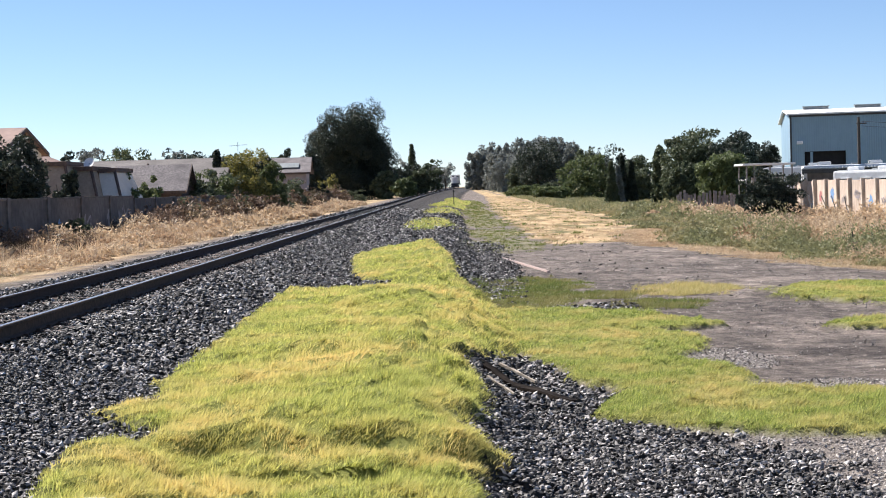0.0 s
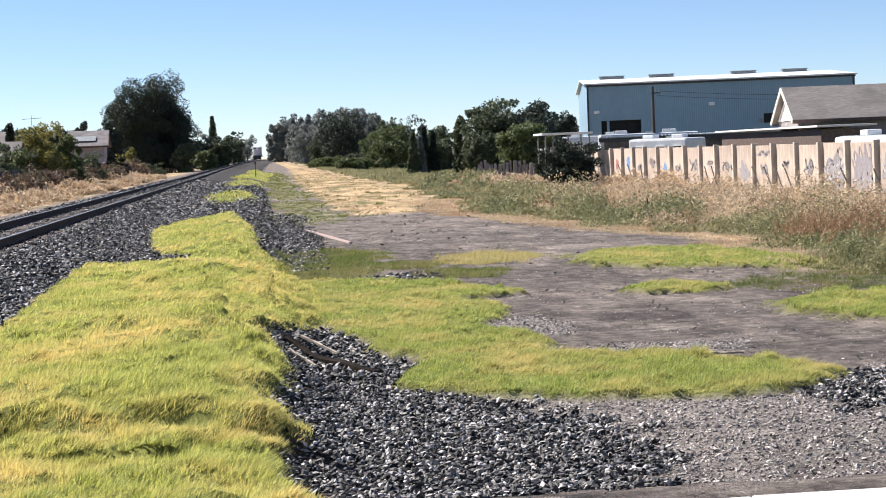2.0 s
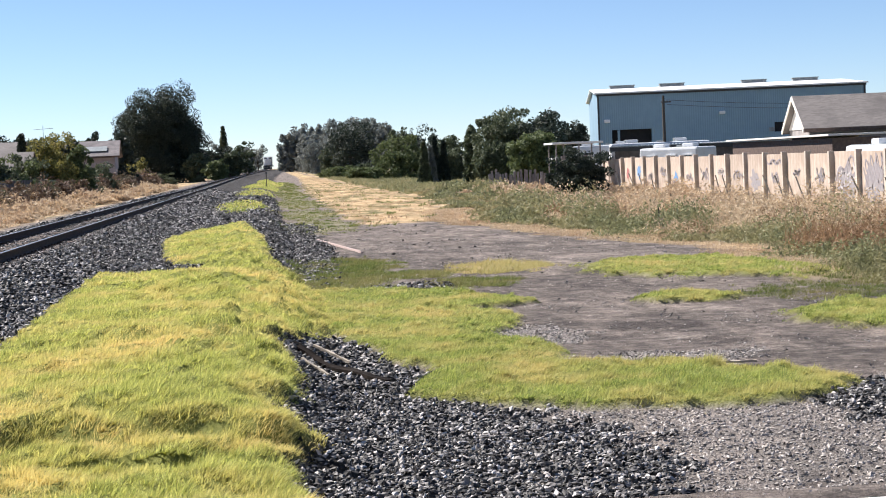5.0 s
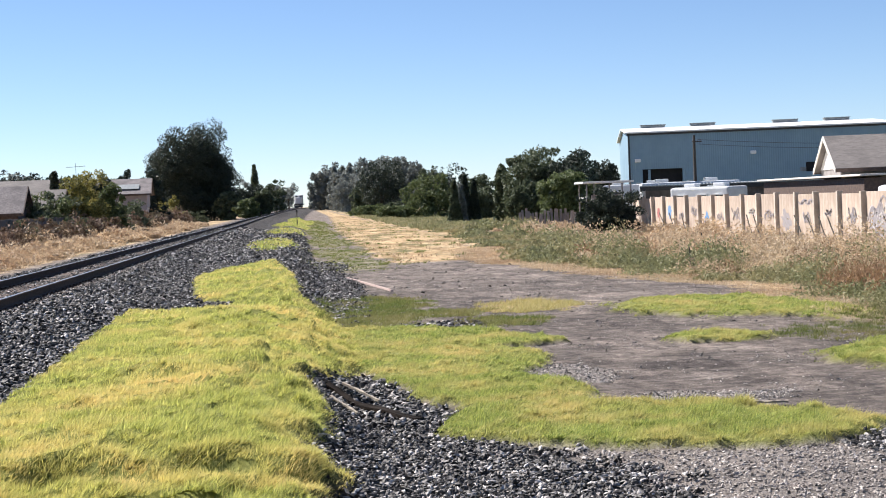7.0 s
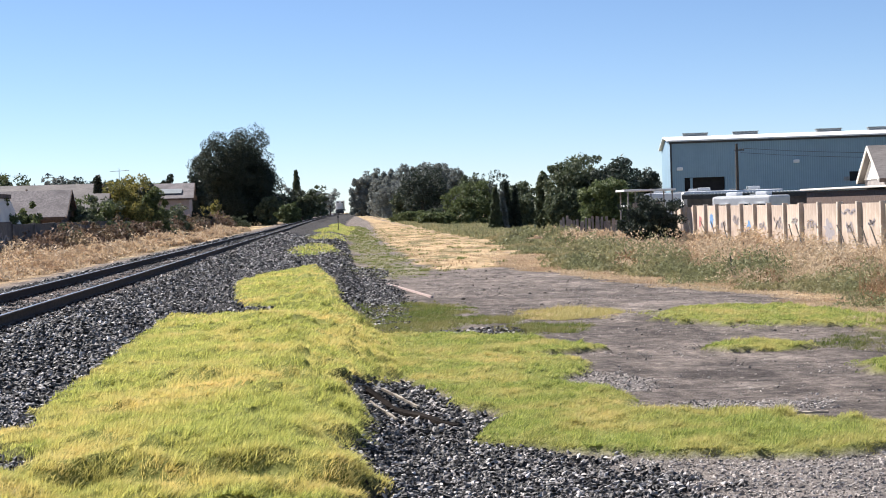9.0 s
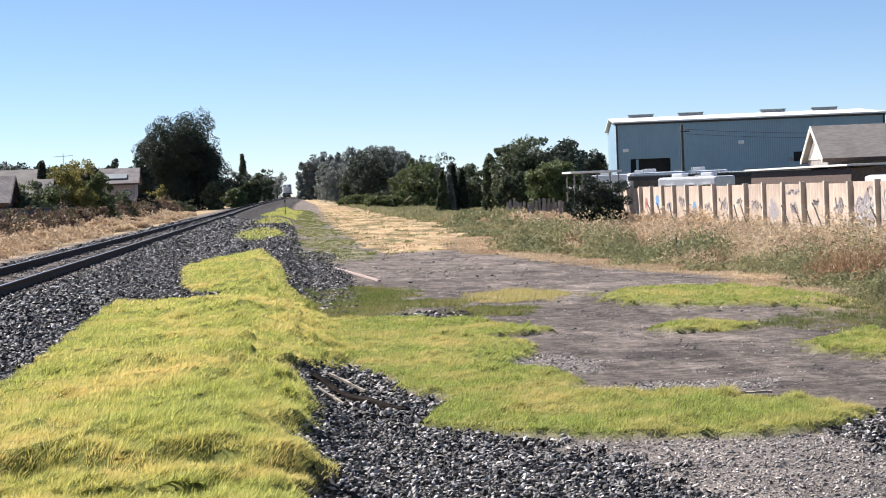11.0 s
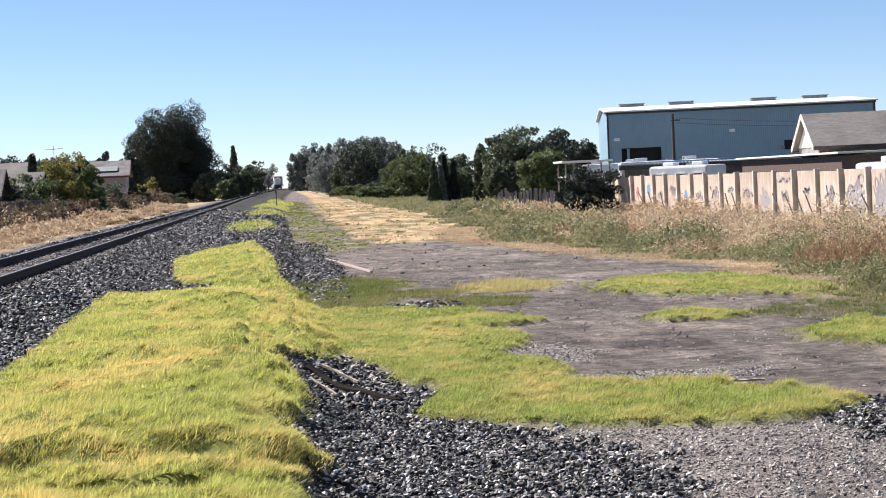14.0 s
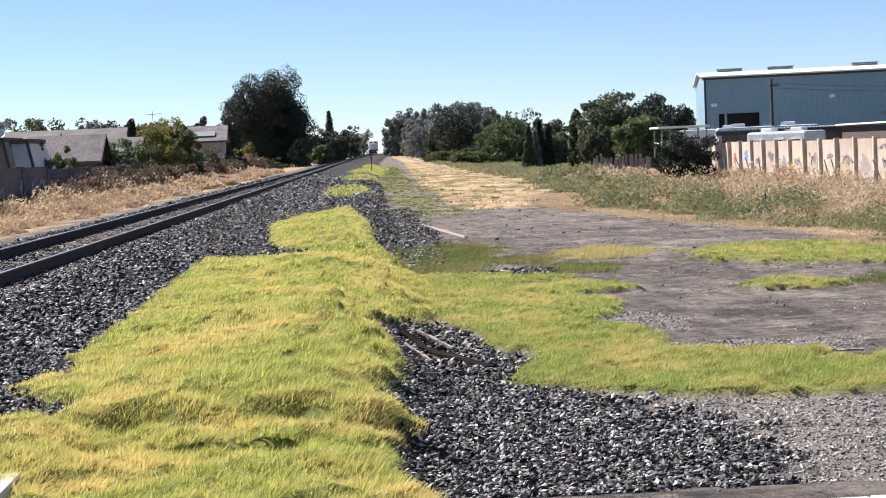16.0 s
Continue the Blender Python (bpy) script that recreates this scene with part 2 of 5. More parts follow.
def leafy(name, a, b, c=None, through_leaf=0.35, big=0.6, rough=0.6):
    """Leaves or blades: two tones from piece to piece, a third in patches, and light passing through."""
    m, nodes, links, p = shader(name)
    r = nodes.new("ShaderNodeNewGeometry").outputs["Random Per Island"]
    col = mixed(nodes, links, r, a, b)
    if c:
        col = mixed(nodes, links, noise_fac(nodes, links, big, 0.45, 0.68), col, c)
    links.new(col, p.inputs["Base Color"])
    p.inputs["Roughness"].default_value = rough
    p.inputs["Specular IOR Level"].default_value = 0.25
    t = nodes.new("ShaderNodeBsdfTranslucent")
    links.new(col, t.inputs["Color"])
    mx = nodes.new("ShaderNodeMixShader")
    mx.inputs[0].default_value = through_leaf
    links.new(p.outputs[0], mx.inputs[1]), links.new(t.outputs[0], mx.inputs[2])
    links.new(mx.outputs[0], nodes["Material Output"].inputs["Surface"])
    return m


def ground_material():
    m, nodes, links, p = shader("earth")

    def attr(name):
        n = nodes.new("ShaderNodeAttribute")
        n.attribute_name = name
        return n.outputs["Fac"]

    fine = noise_fac(nodes, links, 9.0, 0.3, 0.7, 8, rough=0.75)
    grit = noise_fac(nodes, links, 40.0, 0.35, 0.65, 3, rough=0.7)
    broad = noise_fac(nodes, links, 0.35, 0.35, 0.65, 4)
    tracks = noise_fac(nodes, links, 0.8, 0.4, 0.62, 6, stretch=(1.0, 0.22, 1.0))
    dirt = mixed(nodes, links, fine, (0.085, 0.073, 0.064), (0.235, 0.205, 0.18))
    dirt = mixed(nodes, links, broad, dirt, mixed(nodes, links, grit, (0.16, 0.138, 0.12), (0.31, 0.275, 0.24)))
    dirt = mixed(nodes, links, tracks, dirt, mixed(nodes, links, grit, (0.085, 0.075, 0.066), (0.17, 0.15, 0.133)))
    blotch = noise_fac(nodes, links, 1.5, 0.46, 0.62, 7, rough=0.7)
    dirt = mixed(nodes, links, blotch, dirt, mixed(nodes, links, fine, (0.05, 0.044, 0.04), (0.13, 0.115, 0.103)))
    worn = noise_fac(nodes, links, 0.9, 0.52, 0.68, 8, stretch=(0.6, 1.3, 1.0), rough=0.75)
    dirt = mixed(nodes, links, worn, dirt, mixed(nodes, links, fine, (0.19, 0.165, 0.145), (0.36, 0.325, 0.29)))
    streak = noise_fac(nodes, links, 2.4, 0.44, 0.62, 8, stretch=(0.7, 0.9, 1.0), rough=0.75)
    dirt = mixed(nodes, links, streak, dirt, mixed(nodes, links, grit, (0.07, 0.061, 0.056), (0.27, 0.235, 0.21)))
    crust = noise_fac(nodes, links, 4.0, 0.58, 0.70, 7, stretch=(0.8, 0.8, 1.0), rough=0.75)
    dirt = mixed(nodes, links, crust, dirt, (0.34, 0.30, 0.265))
    damp = mixed(nodes, links, noise_fac(nodes, links, 0.55, 0.36, 0.64, 7, stretch=(0.7, 0.8, 1.0), rough=0.68), (0.58, 0.57, 0.57), (1.36, 1.33, 1.3))
    dirt = mixed(nodes, links, 1.0, dirt, damp, "MULTIPLY")
    ruts = mixed(nodes, links, noise_fac(nodes, links, 2.1, 0.38, 0.62, 8, stretch=(1.0, 0.35, 1.0), rough=0.75), (0.72, 0.71, 0.71), (1.4, 1.37, 1.35))
    dirt = mixed(nodes, links, 1.0, dirt, ruts, "MULTIPLY")
    crumbs = mixed(nodes, links, noise_fac(nodes, links, 7.0, 0.38, 0.62, 4, stretch=(0.8, 0.8, 1.0), rough=0.7), (0.7, 0.7, 0.7), (1.32, 1.31, 1.3))
    dirt = mixed(nodes, links, 1.0, dirt, crumbs, "MULTIPLY")
    pale = mixed(nodes, links, grit, dirt, (0.52, 0.48, 0.44))
    col = mixed(nodes, links, attr("chips"), dirt, pale)
    # Bed tone is darkened for the shadows missing between unmodelled stones.
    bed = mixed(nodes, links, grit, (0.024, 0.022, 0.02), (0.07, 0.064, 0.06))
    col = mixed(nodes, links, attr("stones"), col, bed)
    st = mixed(nodes, links, noise_fac(nodes, links, 2.2, 0.3, 0.7, 7, stretch=(1.0, 0.4, 1.0)), (0.33, 0.21, 0.10), (0.66, 0.50, 0.30))
    st = mixed(nodes, links, noise_fac(nodes, links, 0.7, 0.46, 0.62, 6, stretch=(1.0, 0.25, 1.0)), st, (0.25, 0.17, 0.08))
    st = mixed(nodes, links, noise_fac(nodes, links, 0.45, 0.5, 0.62, 7, stretch=(1.0, 0.3, 1.0), rough=0.7), st, (0.15, 0.14, 0.06))
    st = mixed(nodes, links, noise_fac(nodes, links, 0.8, 0.54, 0.68, 7, stretch=(1.0, 0.35, 1.0), rough=0.7), st, (0.60, 0.47, 0.29))
    col = mixed(nodes, links, attr("straw"), col, st)
    gr = mixed(nodes, links, fine, (0.17, 0.19, 0.045), (0.33, 0.33, 0.085))
    col = mixed(nodes, links, attr("green"), col, gr)
    wd = mixed(nodes, links, fine, (0.07, 0.08, 0.03), (0.18, 0.15, 0.07))
    col = mixed(nodes, links, attr("weeds"), col, wd)
    links.new(col, p.inputs["Base Color"])
    p.inputs["Roughness"].default_value = 0.95
    p.inputs["Specular IOR Level"].default_value = 0.2
    bn = nodes.new("ShaderNodeBump")
    bn.inputs["Strength"].default_value, bn.inputs["Distance"].default_value = 0.9, 0.05
    links.new(fine, bn.inputs["Height"])
    links.new(bn.outputs[0], p.inputs["Normal"])
    return m


EARTH = ground_material()


def stone_material():
    """Crushed stone: most lumps nearly black, some grey, a few pale."""
    m, nodes, links, p = shader("crushed_stone")
    ramp = nodes.new("ShaderNodeValToRGB")
    links.new(nodes.new("ShaderNodeNewGeometry").outputs["Random Per Island"], ramp.inputs[0])
    # Tone spread is widened to paint in sunlit facets and black gaps.
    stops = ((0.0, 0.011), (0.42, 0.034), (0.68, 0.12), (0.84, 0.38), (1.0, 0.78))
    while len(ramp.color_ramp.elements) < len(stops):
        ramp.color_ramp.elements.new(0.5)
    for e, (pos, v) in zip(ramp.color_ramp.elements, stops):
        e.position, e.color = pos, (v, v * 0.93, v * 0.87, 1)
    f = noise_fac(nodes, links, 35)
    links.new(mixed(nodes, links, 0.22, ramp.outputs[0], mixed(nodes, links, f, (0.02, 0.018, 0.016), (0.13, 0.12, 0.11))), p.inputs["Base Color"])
    p.inputs["Roughness"].default_value = 0.65
    return m


STONE = stone_material()
CHIP = surface("pale_stone_chips", (0.20, 0.178, 0.158), (0.52, 0.465, 0.415), 30, rough=0.8, bump=0.2, vary=0.55, island=True)
STEEL = surface("rusty_rail_steel", (0.045, 0.027, 0.018), (0.085, 0.054, 0.038), 14, rough=1.0, metal=0.0, bump=0.2)
POLISH = surface("worn_rail_head", (0.32, 0.31, 0.31), (0.45, 0.44, 0.43), 5, rough=0.3, metal=0.9, bump=0.0)
TIE = surface("old_tie_wood", (0.075, 0.055, 0.045), (0.17, 0.125, 0.10), 9, rough=0.9, stretch=(0.3, 2, 2), vary=0.3)
GRASS = leafy("yellow_green_grass", (0.20, 0.25, 0.058), (0.74, 0.71, 0.205), (0.76, 0.60, 0.235), 0.47, 0.8)
YARDG = leafy("green_yard_grass", (0.14, 0.205, 0.046), (0.55, 0.57, 0.16), (0.62, 0.51, 0.20), 0.46, 0.9)
DARKG = leafy("dull_green_grass", (0.085, 0.12, 0.03), (0.21, 0.235, 0.065), (0.27, 0.24, 0.10), 0.4, 0.7)
PALEG = leafy("drying_grass", (0.38, 0.345, 0.13), (0.51, 0.44, 0.20), None, 0.4)
STRAW = leafy("dry_straw", (0.46, 0.345, 0.215), (0.70, 0.56, 0.39), (0.38, 0.26, 0.16), 0.36, 0.35)
RUST = leafy("reddish_dry_weed", (0.20, 0.12, 0.065), (0.44, 0.29, 0.165), None, 0.3)
WEED = leafy("grey_green_weed", (0.16, 0.17, 0.085), (0.30, 0.30, 0.15), (0.40, 0.34, 0.18), 0.35, 0.3)
BARK = surface("bark", (0.06, 0.045, 0.035), (0.14, 0.11, 0.085), 6, rough=0.95, bump=0.6, stretch=(2, 2, 0.4), depth=0.03)
L_DARK = leafy("dark_tree_leaf", (0.022, 0.031, 0.024), (0.062, 0.078, 0.055), None, 0.2)
L_GREEN = leafy("green_tree_leaf", (0.065, 0.088, 0.034), (0.165, 0.195, 0.08), None, 0.27)
L_OLIVE = leafy("olive_tree_leaf", (0.05, 0.068, 0.038), (0.14, 0.16, 0.09), None, 0.25)
# Grey-green leaf, paled further so that distance haze sits in its colour.
L_GREY_HAZE = leafy("grey_eucalyptus_leaf", (0.15, 0.165, 0.15), (0.27, 0.285, 0.26), None, 0.25)
BRUSH = leafy("dark_dry_brush", (0.10, 0.07, 0.05), (0.30, 0.20, 0.14), (0.12, 0.11, 0.06), 0.25, 0.3)
L_YELLOW = leafy("yellow_tree_leaf", (0.08, 0.09, 0.03), (0.42, 0.36, 0.10), (0.07, 0.085, 0.03), 0.35, 0.35)
CONCRETE = surface("weathered_concrete", (0.40, 0.315, 0.245), (0.58, 0.475, 0.385), 3.0, (0.35, 0.255, 0.195), 0.9, bump=0.2, vary=0.10, stretch=(1, 1, 0.35))
POSTC = surface("pale_concrete_post", (0.50, 0.43, 0.35), (0.66, 0.58, 0.48), 4.0, (0.40, 0.33, 0.27), 1.2, bump=0.2, vary=0.08)
# Block grey is lowered to carry the shade of the west wall's face.
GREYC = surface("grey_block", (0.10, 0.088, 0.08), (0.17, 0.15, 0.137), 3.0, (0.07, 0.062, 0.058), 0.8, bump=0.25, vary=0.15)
WALKC = surface("pale_pavement_concrete", (0.55, 0.53, 0.50), (0.68, 0.66, 0.63), 12.0, (0.48, 0.46, 0.43), 0.9, bump=0.15)
ASPHALT = surface("asphalt", (0.04, 0.04, 0.042), (0.065, 0.064, 0.065), 40, (0.08, 0.078, 0.076), 0.6, bump=0.3)

# ------------------------------------------------ ground
xs = np.unique(np.concatenate([[-3000, -1200, -500, -200, -100, -60, -40, -30], np.arange(-24, -9.5, 0.5), np.arange(-9.5, -3.6, 0.2), np.arange(-3.6, 5.8, 0.09), np.arange(5.8, 14, 0.19), np.arange(14, 28, 0.4), [30, 36, 45, 60, 90, 150, 400, 1200, 3000]]))
ys = np.unique(np.concatenate([[-2000, -600, -200, -80, -40, -20], np.arange(-10, 9, 1.0), np.arange(9, 26, 0.1), np.arange(26, 40, 0.2), np.arange(40, 90, 0.5), np.arange(90, 240, 2.0), np.arange(240, 640, 10), [700, 800, 950, 1200, 1600, 2400, 4200]]))
gx, gy = np.meshgrid(xs, ys)
gz = land(gx, gy)
nx, ny = len(xs), len(ys)
idx = np.arange(nx * ny).reshape(ny, nx)
quads = np.stack([idx[:-1, :-1], idx[:-1, 1:], idx[1:, 1:], idx[1:, :-1]], -1).reshape(-1, 4)
me = raw_mesh("ground", np.stack([gx, gy, gz], -1).reshape(-1, 3), [quads], True)
far_left = ease(-10.6, -11.6, gx + 0.4 * wob(gx, gy, 3, 1)) * (gy > 10)
green = np.maximum.reduce([ease(-0.05, 0.25, on_bank(gx, gy)), ease(0, 0.12, yard_grass_at(gx, gy)), 0.28 * ease(0, 0.15, blob(gx, gy, DARK_GRASS)), ease(-0.05, 0.15, blob(gx, gy, FAR_BANK, 0.3, 3.0))])
for name, field in (("green", green), ("straw", np.maximum.reduce([ease(0, 0.6, straw_at(gx, gy)), ease(0.02, 0.15, blob(gx, gy, PALE_GRASS)), 0.85 * far_left, ease(-1.6, -0.3, weeds_at(gx, gy)) * ease(24, 30, gy)])),
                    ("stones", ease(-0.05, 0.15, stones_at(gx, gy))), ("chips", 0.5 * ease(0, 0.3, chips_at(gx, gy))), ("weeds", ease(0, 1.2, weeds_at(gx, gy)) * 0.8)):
    at = me.attributes.new(name, "FLOAT", "POINT")
    at.data.foreach_set("value", np.asarray(field, np.float32).ravel())
ground = tagged(part("ground", me, EARTH), "grey dirt ground with gravel, straw and grass patches", "ground", kind="structure")

# ------------------------------------------------ road and pavement on the near side
road_bm = bmesh.new()
road_xs = [-90, -40, -20] + [-14 + 1.0 * i for i in range(18)] + [8, 20, 40, 90]
for a, b in zip(road_xs, road_xs[1:]):
    hs = [-0.68 + 0.5 * math.exp(-((v + 5.9) / 1.8) ** 4) + 0.012 for v in (a, b)]
    road_bm.faces.new([road_bm.verts.new(p) for p in ((a, -9, hs[0]), (b, -9, hs[1]), (b, 6.6, hs[1]), (a, 6.6, hs[0]))])
bmesh.ops.remove_doubles(road_bm, verts=road_bm.verts, dist=0.001)
tagged(part("road", road_bm, ASPHALT), "dark asphalt road crossing the railway", "road", kind="structure")
pavement = empty("pavement", pose(0, 0, 0), "pale concrete pavement slabs with a kerb edge", "pavement", kind="structure")
for i in range(14):
    w = 1.5
    slab = box(w - 0.012, 2.2, 0.24, 0, 0, -0.19, 0.012)
    part("slab", slab, WALKC, pavement, m=pose(-0.3 + i * w + 0.75, 7.66 - 0.02 * i, -0.69, 0, 0, -1.5))
kerb_bm = box(2.6, 0.75, 0.3, 0, 0, 0, 0.02)
tagged(part("kerb_block", kerb_bm, WALKC, m=pose(-3.6, 9.57, -0.80, 0, 0, 1.5)), "pale concrete kerb block beside the gravel", "kerb", kind="structure")

# ------------------------------------------------ railway track
RAIL = [(-0.07, 0), (0.07, 0), (0.07, 0.014), (0.012, 0.034), (0.009, 0.125), (0.036, 0.138), (0.037, 0.166), (0.028, 0.174), (-0.028, 0.174), (-0.037, 0.166), (-0.036, 0.138), (-0.009, 0.125), (-0.012, 0.034), (-0.07, 0.014)]
stations = [-12, 0, 20, 60, 100, 120] + [140 + 20 * i for i in range(26)]
track = empty("railway_track", pose(-5.91, 0, 0), "single railway track with rusty rails on wooden ties", "railway track", kind="structure")
for side in (-0.745, 0.745):
    bm = bmesh.new()
    rings = []
    for y in stations:
        cx, rz = float(track_x(y)) + side, float(rise(y)) - 0.174
        rings.append([bm.verts.new((cx + px, y, rz + pz)) for px, pz in RAIL])
    for a, b in zip(rings, rings[1:]):
        for k in range(len(RAIL)):
            j = (k + 1) % len(RAIL)
            face = bm.faces.new((a[k], a[j], b[j], b[k]))
            face.material_index = 1 if k == 7 else 0
    bmesh.ops.recalc_face_normals(bm, faces=bm.faces)
    rail = part("rail", bm, None, label="rusty steel rail with a worn bright head")
    rail.data.materials.append(STEEL)
    rail.data.materials.append(POLISH)
    rail.parent, rail.matrix_parent_inverse = track, track.matrix_world.inverted()
tie_mesh = bpy.data.meshes.new("tie")
tb = box(2.5, 0.23, 0.17, bevel=0.012)
tb.to_mesh(tie_mesh), tb.free()
tie_mesh.materials.append(TIE)
plate_mesh = bpy.data.meshes.new("tie_plate")
tb = box(0.36, 0.18, 0.012, bevel=0.003)
box(0.05, 0.05, 0.03, -0.09, 0.05, 0.01, bm=tb), box(0.05, 0.05, 0.03, 0.09, -0.05, 0.01, bm=tb)
tb.to_mesh(plate_mesh), tb.free()
plate_mesh.materials.append(STEEL)
tie_rng = random.Random(4)
for i in range(150):
    y = 9 + i * 0.52
    tie = new("tie", tie_mesh)
    tie.parent = track
    tie.location, tie.rotation_euler = (tie_rng.uniform(-0.06, 0.06), y + tie_rng.uniform(-0.03, 0.03), -0.358 + tie_rng.uniform(-0.012, 0.006)), (0, 0, radians(tie_rng.uniform(-1, 1)))
    if i < 60:
        for sx in (-0.745, 0.745):
            plate = new("tie_plate", plate_mesh)
            plate.parent = tie
            plate.location = (sx - tie.location.x, 0, 0.171)


# ------------------------------------------------ loose stone
def stone_field(name, spots, sizes, material, label):
    """Angular stones: squashed, twisted six-pointed lumps with a cut top, all in one mesh."""
    n = len(spots)
    base = np.array([(1, 0.2, 0), (0.1, 1, -0.1), (-1, -0.1, 0.1), (-0.1, -1, 0), (0.35, 0.3, 0.75), (-0.4, 0.1, 0.85), (0.1, -0.4, 0.7)]) - np.array([0, 0, 0.12])
    tris = np.array([(0, 1, 4), (1, 5, 4), (1, 2, 5), (2, 3, 6), (2, 6, 5), (3, 0, 6), (0, 4, 6), (4, 5, 6)])
    v = base[None] * rng.uniform(0.7, 1.3, (n, 7, 3))
    v = v * np.stack([rng.uniform(0.9, 1.65, n), rng.uniform(0.65, 1.05, n), rng.uniform(0.45, 0.85, n)], -1)[:, None] * (sizes / 2)[:, None, None]
    q = rng.normal(size=(n, 3)) * (0.8, 0.8, 3)
    ca, sa = np.cos(q[:, 2]), np.sin(q[:, 2])
    v = np.stack([v[..., 0] * ca[:, None] - v[..., 1] * sa[:, None], v[..., 0] * sa[:, None] + v[..., 1] * ca[:, None], v[..., 2]], -1)
    cb, sb = np.cos(q[:, 0]), np.sin(q[:, 0])
    v = np.stack([v[..., 0], v[..., 1] * cb[:, None] - v[..., 2] * sb[:, None], v[..., 1] * sb[:, None] + v[..., 2] * cb[:, None]], -1)
    v = v + spots[:, None]
    f = tris[None] + (np.arange(n) * 7)[:, None, None]
    return tagged(part(name, raw_mesh(name, v.reshape(-1, 3), [f.reshape(-1, 3)]), material), label, "gravel", kind="stuff")


def scatter(n, x0, x1, y0, y1, keep):
    """Random places in a stretch of ground where keep(x, y) is over a random threshold near 0."""
    x, y = rng.uniform(x0, x1, n), rng.uniform(y0, y1, n)
    ok = keep(x, y) > rng.uniform(-0.06, 0.06, n)
    return x[ok], y[ok]


def bed_only(x, y):
    return np.minimum(stones_at(x, y), 0.12 - grown(x, y) * 3)


px_, py_, ps_ = [], [], []
for y0, y1, dens, lo, hi in ((9.5, 16, 1050, 0.022, 0.058), (16, 22, 560, 0.03, 0.078), (22, 32, 300, 0.038, 0.09), (32, 55, 170, 0.036, 0.075), (55, 85, 62, 0.06, 0.115), (85, 135, 22, 0.1, 0.17)):
    x1 = 8.0 if y0 < 30 else 3
    a, b = scatter(int((x1 + 8.8) * (y1 - y0) * dens), -8.8, x1, y0, y1, bed_only)
    ok = (a > -5.0) | (rng.random(len(a)) < 0.42)
    a, b = a[ok], b[ok]
    ok = (np.abs(a + 5.91 - 0.745) > 0.09) & (np.abs(a + 5.91 + 0.745) > 0.09)
    px_.append(a[ok]), py_.append(b[ok]), ps_.append(rng.uniform(lo, hi, ok.sum()))
sx_, sy_, ss_ = map(np.concatenate, (px_, py_, ps_))
sz_ = land(sx_, sy_) + ss_ * rng.uniform(0.05, 0.6, len(ss_))
between = np.abs(sx_ + 5.91) < 1.25
ss_ = np.where(between, ss_ * 0.75, ss_)
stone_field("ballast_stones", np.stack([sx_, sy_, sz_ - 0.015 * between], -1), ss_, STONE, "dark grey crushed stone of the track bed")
a, b = scatter(62000, 0.8, 11, 8.9, 22, lambda x, y: np.minimum(chips_at(x, y) - 0.05, -grown(x, y) * 3))
c = rng.uniform(0.013, 0.038, len(a))
a2, b2 = scatter(30000, 0.8, 12, 9, 46, lambda x, y: np.minimum(0.5 * wob(x, y, 2.7, 0.4) + rng.normal(-0.25, 0.3, len(x)), -grown(x, y) * 3))
a, b, c = np.append(a, a2), np.append(b, b2), np.append(c, rng.uniform(0.008, 0.032, len(a2)) * rng.choice([0.6, 1.0, 1.4], len(a2)))
stone_field("stone_chips", np.stack([a, b, land(a, b) + c * 0.2], -1), c, CHIP, "pale crushed stone chips strewn over dirt")

CLOD = surface("dirt_clods", (0.13, 0.115, 0.10), (0.30, 0.265, 0.235), 20, rough=0.95, vary=0.6, island=True)
a, b = scatter(5500, 1.5, 13, 15, 62, lambda x, y: np.minimum(0.7 * wob(x, y, 4.1, 1.4) + 0.5 * wob(x, y, 1.3, 0.3) + rng.normal(-0.5, 0.25, len(x)), np.minimum(-grown(x, y) * 3, 0.5 - np.maximum(0, weeds_at(x, y)))))
c = rng.uniform(0.02, 0.07, len(a)) * np.clip(b / 28, 0.6, 1.5)
stone_field("dirt_clods", np.stack([a, b, land(a, b) + c * 0.1], -1), c, CLOD, "small clods of grey-brown dirt on the yard")

# ------------------------------------------------ grass and weeds
def blades(name, x, y, height, width, material, label, category="grass", lean=0.5, wind=(0.25, -0.15), z=None):
    """Bent tapering blades, each with its own height, lean and turn, all in one mesh."""
    n = len(x)
    z = (land(x, y) if z is None else z) - 0.01
    a, tilt = rng.uniform(0, 6.283, n), rng.uniform(0.1, 1, n) * lean
    b = rng.uniform(0, 6.283, n)
    dx, dy = np.cos(b) * tilt + wind[0] * lean, np.sin(b) * tilt + wind[1] * lean
    wx, wy = np.cos(a) * width / 2, np.sin(a) * width / 2
    zero = np.zeros(n)
    foot = np.stack([x, y, z], -1)
    side = np.stack([wx, wy, zero], -1)
    mid = foot + np.stack([dx * height * 0.3, dy * height * 0.3, height * 0.6], -1)
    tip = foot + np.stack([dx * height, dy * height, height * (1 - 0.25 * tilt)], -1)
    v = np.stack([foot - side, foot + side, mid + side * 0.7, mid - side * 0.7, tip], 1)
    k = (np.arange(n) * 5)[:, None]
    return tagged(part(name, raw_mesh(name, v.reshape(-1, 3), [k + np.array([[0, 1, 2, 3]]), k + np.array([[3, 2, 4]])]), material), label, category, kind="stuff")


